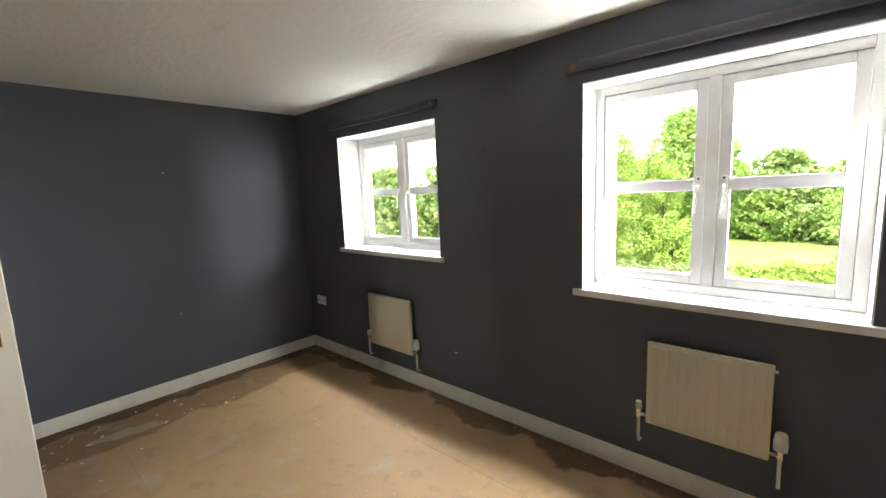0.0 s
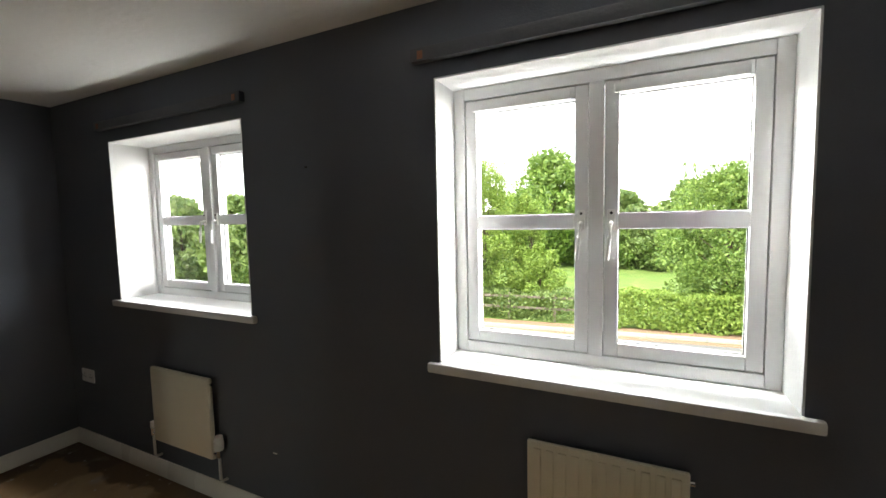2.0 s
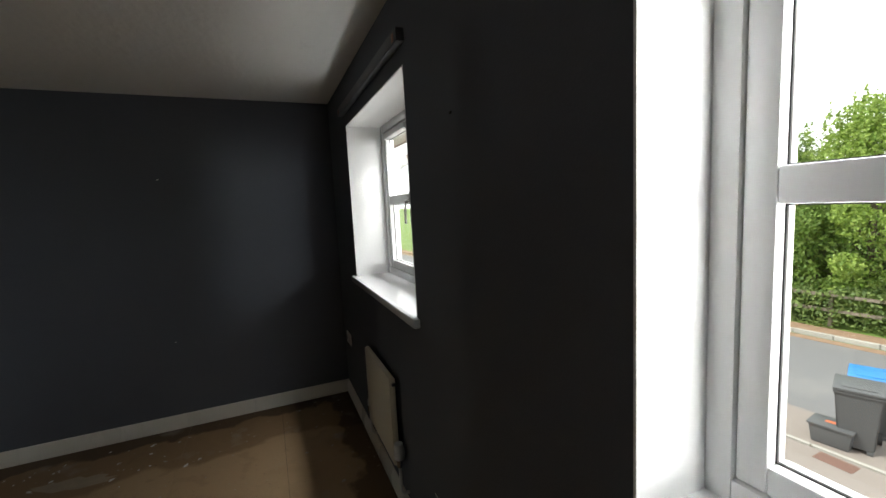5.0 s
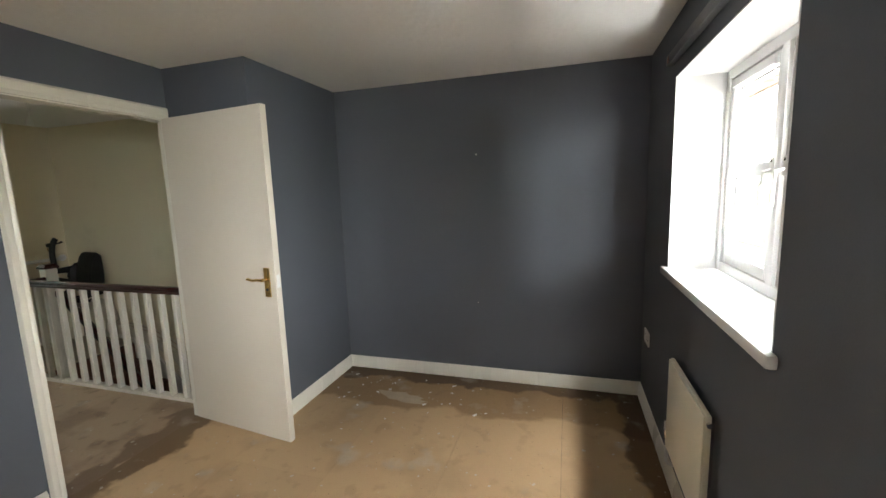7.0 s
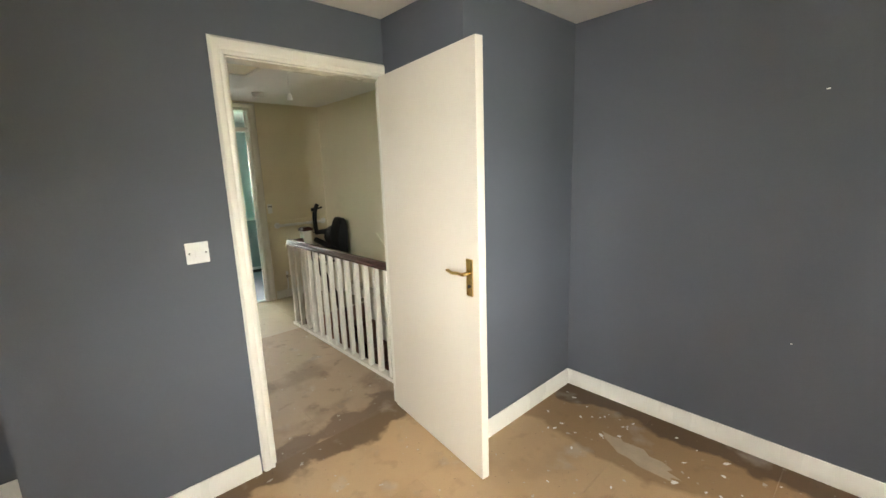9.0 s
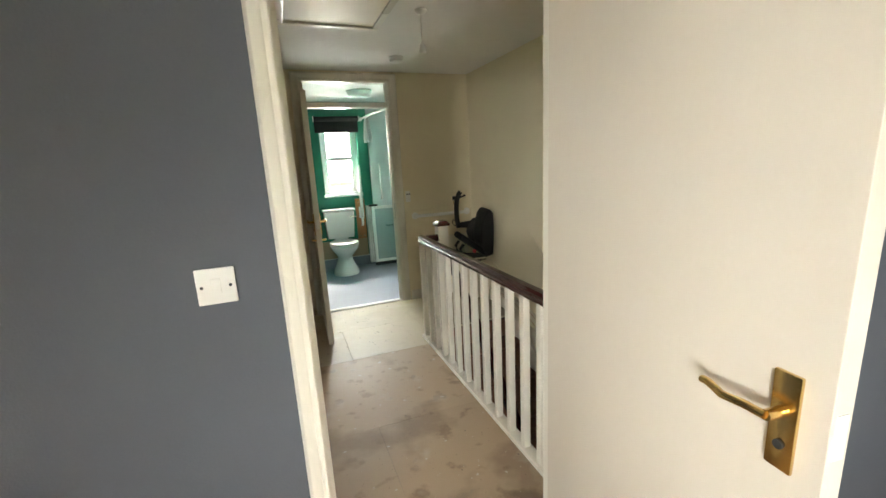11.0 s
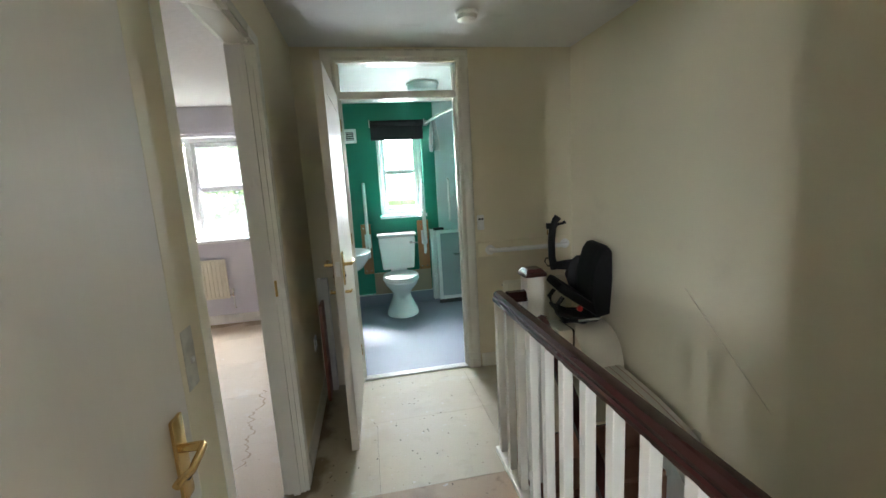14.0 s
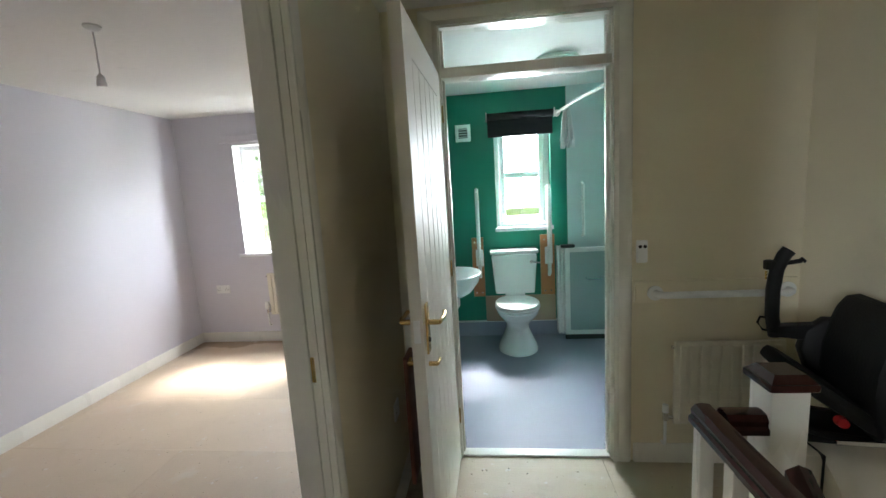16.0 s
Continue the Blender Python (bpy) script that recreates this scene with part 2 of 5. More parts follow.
def hazy_glass():
    """Window glass with a pale scattering layer mixed in, imitating bright haze on the panes."""
    m = glass("hazy_window_glass", (0.90, 0.95, 0.95))
    n, l = m.node_tree.nodes, m.node_tree.links
    out = n["Material Output"]
    clear = out.inputs["Surface"].links[0].from_socket
    d = n.new("ShaderNodeBsdfTranslucent")
    d.inputs["Color"].default_value = (0.86, 0.93, 0.96, 1)
    g = n.new("ShaderNodeNewGeometry")
    t = n.new("ShaderNodeTexNoise")
    t.inputs["Scale"].default_value, t.inputs["Detail"].default_value = 3.0, 5
    l.new(g.outputs["Position"], t.inputs["Vector"])
    r = n.new("ShaderNodeMapRange")
    r.inputs["From Min"].default_value, r.inputs["From Max"].default_value = 0.35, 0.65
    r.inputs["To Min"].default_value, r.inputs["To Max"].default_value = 0.02, 0.07
    l.new(t.outputs["Fac"], r.inputs["Value"])
    mx = n.new("ShaderNodeMixShader")
    l.new(r.outputs[0], mx.inputs[0])
    l.new(clear, mx.inputs[1])
    l.new(d.outputs[0], mx.inputs[2])
    l.new(mx.outputs[0], out.inputs["Surface"])
    return m


HAZY = hazy_glass()


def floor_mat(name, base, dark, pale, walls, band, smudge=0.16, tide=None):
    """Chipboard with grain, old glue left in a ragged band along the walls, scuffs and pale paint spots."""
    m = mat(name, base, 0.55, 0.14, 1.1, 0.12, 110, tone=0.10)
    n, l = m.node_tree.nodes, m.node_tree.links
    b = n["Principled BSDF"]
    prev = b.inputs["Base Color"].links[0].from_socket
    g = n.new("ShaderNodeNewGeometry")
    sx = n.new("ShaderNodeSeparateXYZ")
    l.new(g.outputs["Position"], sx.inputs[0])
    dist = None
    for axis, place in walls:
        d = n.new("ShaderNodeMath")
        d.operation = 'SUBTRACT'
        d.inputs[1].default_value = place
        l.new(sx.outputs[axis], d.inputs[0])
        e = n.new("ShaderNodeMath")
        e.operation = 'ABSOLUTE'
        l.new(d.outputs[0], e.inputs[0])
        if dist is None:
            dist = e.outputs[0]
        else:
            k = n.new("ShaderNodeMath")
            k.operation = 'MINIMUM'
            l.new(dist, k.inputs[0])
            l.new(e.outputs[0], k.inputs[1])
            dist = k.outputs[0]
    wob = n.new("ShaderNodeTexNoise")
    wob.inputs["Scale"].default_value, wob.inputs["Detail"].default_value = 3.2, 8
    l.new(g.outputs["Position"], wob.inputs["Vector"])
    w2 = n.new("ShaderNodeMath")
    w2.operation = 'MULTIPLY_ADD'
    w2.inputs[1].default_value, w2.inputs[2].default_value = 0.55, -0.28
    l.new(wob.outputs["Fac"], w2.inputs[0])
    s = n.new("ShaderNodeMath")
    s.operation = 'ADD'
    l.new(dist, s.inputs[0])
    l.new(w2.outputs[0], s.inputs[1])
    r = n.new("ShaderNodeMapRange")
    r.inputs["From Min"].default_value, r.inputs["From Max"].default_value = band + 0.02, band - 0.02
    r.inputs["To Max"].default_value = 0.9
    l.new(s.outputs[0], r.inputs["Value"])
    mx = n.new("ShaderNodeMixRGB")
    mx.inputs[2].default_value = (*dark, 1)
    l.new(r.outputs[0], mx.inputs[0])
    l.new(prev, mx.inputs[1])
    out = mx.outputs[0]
    if tide:
        (axis, place), width, colour = tide
        td = n.new("ShaderNodeMath")
        td.operation = 'SUBTRACT'
        td.inputs[1].default_value = place
        l.new(sx.outputs[axis], td.inputs[0])
        tw = n.new("ShaderNodeTexNoise")
        tw.inputs["Scale"].default_value, tw.inputs["Detail"].default_value = 1.6, 6
        l.new(g.outputs["Position"], tw.inputs["Vector"])
        ts = n.new("ShaderNodeMath")
        ts.operation = 'MULTIPLY_ADD'
        ts.inputs[1].default_value = 0.45
        l.new(tw.outputs["Fac"], ts.inputs[0])
        l.new(td.outputs[0], ts.inputs[2])
        tr = n.new("ShaderNodeMapRange")
        tr.inputs["From Min"].default_value, tr.inputs["From Max"].default_value, tr.inputs["To Max"].default_value = width + 0.24, width + 0.21, 0.75
        l.new(ts.outputs[0], tr.inputs["Value"])
        tm = n.new("ShaderNodeMixRGB")
        tm.inputs[1].default_value, tm.inputs[2].default_value = (1, 1, 1, 1), (*colour, 1)
        l.new(tr.outputs[0], tm.inputs[0])
        tx = n.new("ShaderNodeMixRGB")
        tx.blend_type = 'MULTIPLY'
        tx.inputs[0].default_value = 1.0
        l.new(out, tx.inputs[1])
        l.new(tm.outputs[0], tx.inputs[2])
        out = tx.outputs[0]
    for sc, lo, hi, colour, amount in ((2.3, 0.53, 0.62, dark, smudge), (9, 0.58, 0.66, dark, smudge), (24, 0.68, 0.71, pale, 0.7), (4.5, 0.60, 0.72, pale, 0.35), (55, 0.69, 0.72, (0.08, 0.05, 0.03), 0.6)):
        t = n.new("ShaderNodeTexNoise")
        t.inputs["Scale"].default_value, t.inputs["Detail"].default_value = sc, 4
        l.new(g.outputs["Position"], t.inputs["Vector"])
        q = n.new("ShaderNodeMapRange")
        q.inputs["From Min"].default_value, q.inputs["From Max"].default_value, q.inputs["To Max"].default_value = lo, hi, amount
        l.new(t.outputs["Fac"], q.inputs["Value"])
        mm = n.new("ShaderNodeMixRGB")
        mm.inputs[2].default_value = (*colour, 1)
        l.new(q.outputs[0], mm.inputs[0])
        l.new(out, mm.inputs[1])
        out = mm.outputs[0]
    l.new(out, b.inputs["Base Color"])
    return m


XL, YW, YD, YB, XB = -2.985, 2.68, -0.245, 0.38, -2.03
H0 = 2.288
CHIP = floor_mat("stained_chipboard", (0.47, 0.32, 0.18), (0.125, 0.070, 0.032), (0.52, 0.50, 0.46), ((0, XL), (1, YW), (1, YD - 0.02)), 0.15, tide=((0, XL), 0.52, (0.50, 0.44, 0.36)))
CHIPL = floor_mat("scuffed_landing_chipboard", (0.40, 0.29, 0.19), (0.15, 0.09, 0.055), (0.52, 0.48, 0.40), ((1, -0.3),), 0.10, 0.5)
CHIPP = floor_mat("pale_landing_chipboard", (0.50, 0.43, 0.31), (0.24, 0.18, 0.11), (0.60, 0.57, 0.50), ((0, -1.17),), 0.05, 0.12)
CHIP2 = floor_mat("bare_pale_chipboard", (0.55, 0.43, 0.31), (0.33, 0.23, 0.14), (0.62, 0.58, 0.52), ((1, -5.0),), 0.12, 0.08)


# ---------- mesh helpers ----------
def box(bm, x0, y0, z0, x1, y1, z1, bevel=0.0):
    x0, x1, y0, y1, z0, z1 = min(x0, x1), max(x0, x1), min(y0, y1), max(y0, y1), min(z0, z1), max(z0, z1)
    b2 = bmesh.new()
    bmesh.ops.create_cube(b2, size=1, matrix=Matrix.LocRotScale(((x0 + x1) / 2, (y0 + y1) / 2, (z0 + z1) / 2), None, (x1 - x0, y1 - y0, z1 - z0)))
    if bevel:
        bmesh.ops.bevel(b2, geom=b2.edges[:], offset=bevel, segments=2, profile=0.6, affect='EDGES')
    add(bm, b2)
    return bm


def add(bm, b2, m=None):
    if m is not None:
        b2.transform(m)
    me = bpy.data.meshes.new("tmp")
    b2.to_mesh(me)
    b2.free()
    bm.from_mesh(me)
    bpy.data.meshes.remove(me)


def cyl(bm, p, q, r, r2=None, seg=16, cap=True):
    p, q = Vector(p), Vector(q)
    d = q - p
    b2 = bmesh.new()
    bmesh.ops.create_cone(b2, cap_ends=cap, segments=seg, radius1=r, radius2=r if r2 is None else r2, depth=d.length)
    add(bm, b2, Matrix.Translation((p + q) / 2) @ d.to_track_quat('Z', 'Y').to_matrix().to_4x4())
    return bm


def tube(bm, pts, r, seg=10):
    """A round bar bent along points."""
    pts = [Vector(p) for p in pts]
    rings = []
    for i, p in enumerate(pts):
        d = (pts[min(i + 1, len(pts) - 1)] - pts[max(i - 1, 0)]).normalized()
        up = Vector((0, 0, 1)) if abs(d.z) < 0.9 else Vector((1, 0, 0))
        u = d.cross(up).normalized()
        v = d.cross(u)
        rings.append([bm.verts.new(p + r * (math.cos(k * 2 * math.pi / seg) * u + math.sin(k * 2 * math.pi / seg) * v)) for k in range(seg)])
    for a, b in zip(rings, rings[1:]):
        for k in range(seg):
            bm.faces.new((a[k], a[(k + 1) % seg], b[(k + 1) % seg], b[k]))
    bm.faces.new(rings[0]), bm.faces.new(rings[-1])
    return bm


def lathe(bm, centre, rings, seg=28, sx=1.0, sy=1.0):
    """Stacked ellipses: (radius x, radius y, z, shift y)."""
    rows = []
    for rx, ry, z, sh in rings:
        rows.append([bm.verts.new((centre[0] + rx * sx * math.cos(k * 2 * math.pi / seg), centre[1] + sh + ry * sy * math.sin(k * 2 * math.pi / seg), centre[2] + z)) for k in range(seg)])
    for a, b in zip(rows, rows[1:]):
        for k in range(seg):
            bm.faces.new((a[k], a[(k + 1) % seg], b[(k + 1) % seg], b[k]))
    bm.faces.new(rows[0]), bm.faces.new(rows[-1])
    return bm


def profile(bm, outline, p, q, up=(0, 0, 1)):
    """Sweeps an outline of (out, up) pairs along the straight line p-q; out is to the right of the line."""
    p, q, up = Vector(p), Vector(q), Vector(up)
    d = (q - p).normalized()
    out = d.cross(up).normalized()
    rows = [[bm.verts.new(c + out * a + up * b) for a, b in outline] for c in (p, q)]
    k = len(outline)
    for i in range(k):
        bm.faces.new((rows[0][i], rows[0][(i + 1) % k], rows[1][(i + 1) % k], rows[1][i]))
    bm.faces.new(rows[0]), bm.faces.new(rows[1])
    return bm


def mesh_of(name, bm, material):
    bmesh.ops.recalc_face_normals(bm, faces=bm.faces[:])
    me = bpy.data.meshes.new(name)
    bm.to_mesh(me)
    bm.free()
    me.materials.append(material)
    return me


def smooth(ob, angle=40):
    for p in ob.data.polygons:
        p.use_smooth = True
    ob.data.set_sharp_from_angle(angle=radians(angle))
    return ob


def part(name, bm, material, parent, label="", soft=True):
    ob = new(name, mesh_of(name, bm, material))
    if soft:
        smooth(ob)
    if parent is not None:
        ob.parent = parent
    if label:
        ob["label"] = label
    return ob


def thing(name, label, category, group="", at=None, kind=""):
    ob = new(name)
    ob.empty_display_size = 0.1
    if at is not None:
        ob.matrix_world = at
    return tagged(ob, label, category, group, kind)


def solid(name, bm, material, label, category, kind="", group="", soft=True):
    return tagged(part(name, bm, material, None, "", soft), label, category, group, kind)


def wall_run(bm, axis, a, b, lo, hi, z0, z1, holes):
    """A wall between lo and hi along the other axis from a to b, with holes (from, to, bottom, top)."""
    def blk(u0, u1, v0, v1):
        if u1 - u0 > 1e-4 and v1 - v0 > 1e-4:
            if axis == 'x':
                box(bm, u0, lo, v0, u1, hi, v1)
            else:
                box(bm, lo, u0, v0, hi, u1, v1)
    cur = a
    for h0, h1, s0, s1 in sorted(holes):
        blk(cur, h0, z0, z1)
        blk(h0, h1, z0, s0)
        blk(h0, h1, s1, z1)
        cur = h1
    blk(cur, b, z0, z1)
    return bm


# ---------- rooms ----------
def wall(name, axis, a, b, lo, hi, material, holes=(), z0=0.0, z1=H0, label="painted plaster wall"):
    return solid(name, wall_run(bmesh.new(), axis, a, b, lo, hi, z0, z1, holes), material, label, "wall", "structure", soft=False)


W1 = (-2.330, -1.178, 1.045, 2.0)
W2 = (-0.15, 0.95, 0.947, 2.018)
D1 = (-2.02, -1.195, 0.0, 1.985)
D2 = (-2.148, -1.305, 0.0, 1.985)
DB = (-2.235, -1.435, 0.0, 2.205)
XR, XS, XH, YR = 1.75, -3.07, -1.17, -5.02
SLATE_LABEL = "dark slate painted plaster wall with scuffs"
wall("wall_window", 'x', XL - 0.1, XR + 0.1, YW, YW + 0.2, SLATE, (W1, W2), label="dark slate painted wall with two window openings")
wall("wall_left", 'y', YB, YW, XL - 0.1, XL, SLATE, label=SLATE_LABEL)
wall("wall_door", 'x', XB, -0.34, YD - 0.05, YD, SLATE, (D1,), label="dark slate painted wall with a doorway")
wall("wall_alcove_return", 'y', -0.90, YD - 0.05, -0.39, -0.34, SLATE, label=SLATE_LABEL)
wall("wall_alcove", 'x', -0.39, XR, -0.95, -0.90, SLATE, label=SLATE_LABEL)
wall("wall_right", 'y', -0.95, YW, XR, XR + 0.1, SLATE, label=SLATE_LABEL)
wall("wall_bulkhead_return", 'y', YD, YB, XB - 0.05, XB, SLATE, label=SLATE_LABEL)
wall("wall_bulkhead", 'x', XL - 0.1, XB - 0.05, YB - 0.05, YB, SLATE, label=SLATE_LABEL)
# landing and stair well
wall("wall_landing_door", 'x', XS, XH + 0.1, YD - 0.1, YD - 0.05, CREAM, ((-2.09, *D1[1:]),), label="cream painted wall with a doorway")
DC = (-1.185, -0.375, 0.0, 1.985)
wall("wall_landing_left", 'y', -3.165, YD - 0.1, XH, XH + 0.05, CREAM, (D2, DC), label="cream painted landing wall with two doorways")
wall("wall_landing_end", 'x', XS - 0.1, XH + 0.1, -3.215, -3.165, CREAM, (DB,), label="cream painted wall with a doorway and overlight")
wall("wall_stair", 'y', -3.165, 1.6, XS - 0.1, XS, CREAM, z0=-2.75, label="cream painted stair wall with old scuff marks")
wall("wall_stair_foot", 'x', XS, -2.1, 1.6, 1.7, CREAM, z0=-2.75, z1=-0.25, label="cream painted wall at the stair foot")
wall("wall_under_balustrade", 'y', -2.27, 1.6, -2.176, -2.126, CREAM, z0=-2.75, z1=-0.251, label="cream painted stair wall")
wall("wall_under_landing", 'x', XS, -2.176, -2.42, -2.37, CREAM, z0=-2.75, z1=-0.251, label="cream painted wall below the landing")
# rear bedroom
wall("wall_bedroom_left", 'y', -5.0, -1.2, XH + 0.05, XH + 0.08, LILAC, (D2,), label="pale lilac painted wall with a doorway")
W3 = (-0.365, 0.825, 0.925, 2.0)
wall("wall_bedroom_rear", 'x', XH + 0.05, 1.52, -5.2, -5.0, LILAC, (W3,), label="pale lilac painted wall with a window opening")
wall("wall_bedroom_right", 'y', -5.0, -1.2, 1.42, 1.52, LILAC, label="pale lilac painted wall")
wall("wall_bedroom_front", 'x', XH + 0.1, 1.42, -1.2, -1.1, LILAC, label="pale lilac painted wall")
# bathroom
W4 = (-2.235, -1.715, 1.055, 2.03)
wall("wall_bathroom_rear", 'x', -2.37, XH, YR - 0.2, YR, GREEN, (W4,), label="emerald green painted wall with a window opening")
wall("wall_bathroom_shower", 'x', XS - 0.1, -2.37, YR - 0.2, YR + 0.02, PANEL, label="pale grey shower wall panelling")
wall("wall_bathroom_left", 'y', YR, -3.265, XH, XH + 0.05, GREEN, label="emerald green painted wall")
wall("wall_bathroom_right", 'y', YR + 0.02, -3.265, XS - 0.1, XS, PANEL, label="pale grey shower wall panelling")
wall("wall_bathroom_front", 'x', XS - 0.1, XH + 0.05, -3.265, -3.215, GREEN, (DB,), label="emerald green painted wall")
for nm, x0, y0, x1, y1 in (("ceiling_bedroom", XL - 0.1, -0.95, XR + 0.1, YW + 0.2), ("ceiling_landing", XS - 0.1, -3.215, XH + 0.05, -0.95), ("ceiling_rear_bedroom", XH + 0.05, -5.2, XR, -0.95), ("ceiling_bathroom", XS - 0.1, YR - 0.2, XH + 0.05, -3.215)):
    solid(nm, box(bmesh.new(), x0, y0, H0, x1, y1, H0 + 0.15), CEIL, "white textured plaster ceiling with old patches", "ceiling", "structure", soft=False)
# unseen slab over everything, added to block sky light, and outer brick skin
solid("sky_block_slab", box(bmesh.new(), -6, -5.55, H0 + 0.16, 6, 3.460, H0 + 0.3), BRICKM, "unseen flat slab that keeps sky light off the rooms", "roof", "structure", soft=False)
wall("wall_outer_front", 'x', -6, 6, YW + 0.2, YW + 0.3, BRICKM, (W1, W2), z0=-2.75, z1=2.12, label="red brick outer wall")
wall("wall_outer_rear", 'x', -6, 6, -5.32, -5.22, BRICKM, (W3, W4), z0=-2.75, label="red brick outer wall")


def floor_sheets(name, label, material, x0, y0, x1, y1, sx, sy):
    """A floor of sheets laid side by side with fine open joints."""
    base = solid(name, box(bmesh.new(), x0, y0, -0.25, x1, y1, -0.019), DARK, label, "floor", "structure", soft=False)
    cache = {}
    y, row = y0, 0
    while y < y1 - 0.01:
        yy = min(y + sy, y1)
        x = x0 - (sx * 0.45 if row % 2 else 0)
        while x < x1 - 0.01:
            a, b = max(x, x0), min(x + sx, x1)
            if b - a > 0.02:
                key = (round(b - a, 3), round(yy - y, 3))
                if key not in cache:
                    cache[key] = mesh_of("floor_sheet", box(bmesh.new(), 0.0008, 0.0008, -0.018, key[0] - 0.0008, key[1] - 0.0008, 0), material)
                ob = new("floor_sheet", cache[key])
                ob.location = (a, y, 0)
                ob.parent = base
            x += sx
        y, row = yy, row + 1
    return base


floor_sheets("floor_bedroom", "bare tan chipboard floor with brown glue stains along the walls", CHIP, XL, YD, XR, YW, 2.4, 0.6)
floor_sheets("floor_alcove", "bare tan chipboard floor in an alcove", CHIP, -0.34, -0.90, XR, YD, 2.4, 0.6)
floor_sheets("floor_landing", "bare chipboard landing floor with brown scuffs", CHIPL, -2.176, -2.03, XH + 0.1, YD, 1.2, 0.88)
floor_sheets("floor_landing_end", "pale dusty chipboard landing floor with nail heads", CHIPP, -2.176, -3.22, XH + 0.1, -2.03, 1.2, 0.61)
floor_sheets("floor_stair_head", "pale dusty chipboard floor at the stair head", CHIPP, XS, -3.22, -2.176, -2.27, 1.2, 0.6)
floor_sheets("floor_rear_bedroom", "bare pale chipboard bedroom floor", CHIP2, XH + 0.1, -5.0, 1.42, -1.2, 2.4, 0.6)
solid("floor_bathroom", box(bmesh.new(), XS, YR, -0.25, XH, -3.22, 0.004), VINYLF, "blue-grey sheet vinyl bathroom floor", "floor", "structure", soft=False)
# ---------- skirting, architraves ----------
SKIRT = ((0, 0), (0.018, 0), (0.018, 0.062), (0.014, 0.068), (0.014, 0.078), (0.009, 0.086), (0.006, 0.096), (0, 0.098))


def skirting(name, p, q, material=GLOSS):
    """out is to the right of p-q."""
    return solid(name, profile(bmesh.new(), SKIRT, p, q), material, "white gloss moulded skirting board", "skirting board", "structure")


for p, q in (((XL, YB, 0), (XL, YW, 0)), ((XL, YW, 0), (XR, YW, 0)), ((XR, YW, 0), (XR, -0.9, 0)), ((-1.135, YD, 0), (-0.34, YD, 0))[::-1],
             ((XB, YB, 0), (XL, YB, 0)), ((XB, YD, 0), (XB, YB, 0)), ((XR, -0.90, 0), (-0.34, -0.90, 0)), ((-0.34, -0.9, 0), (-0.34, YD, 0))):
    skirting("baseboard", p, q)
skirting("baseboard", (XH, -2.205, 0), (XH, -3.165, 0))
skirting("baseboard", (-2.33, -3.165, 0), (XS, -3.165, 0))
skirting("baseboard", (1.42, -1.2, 0), (1.42, -5.0, 0))
skirting("baseboard", (1.42, -5.0, 0), (XH + 0.1, -5.0, 0))
skirting("baseboard", (XS, -3.165, 0), (XS, -2.4, 0))

ARCH = ((0, 0), (0, 0.018), (0.010, 0.018), (0.016, 0.013), (0.026, 0.019), (0.045, 0.019), (0.052, 0.010), (0.055, 0))


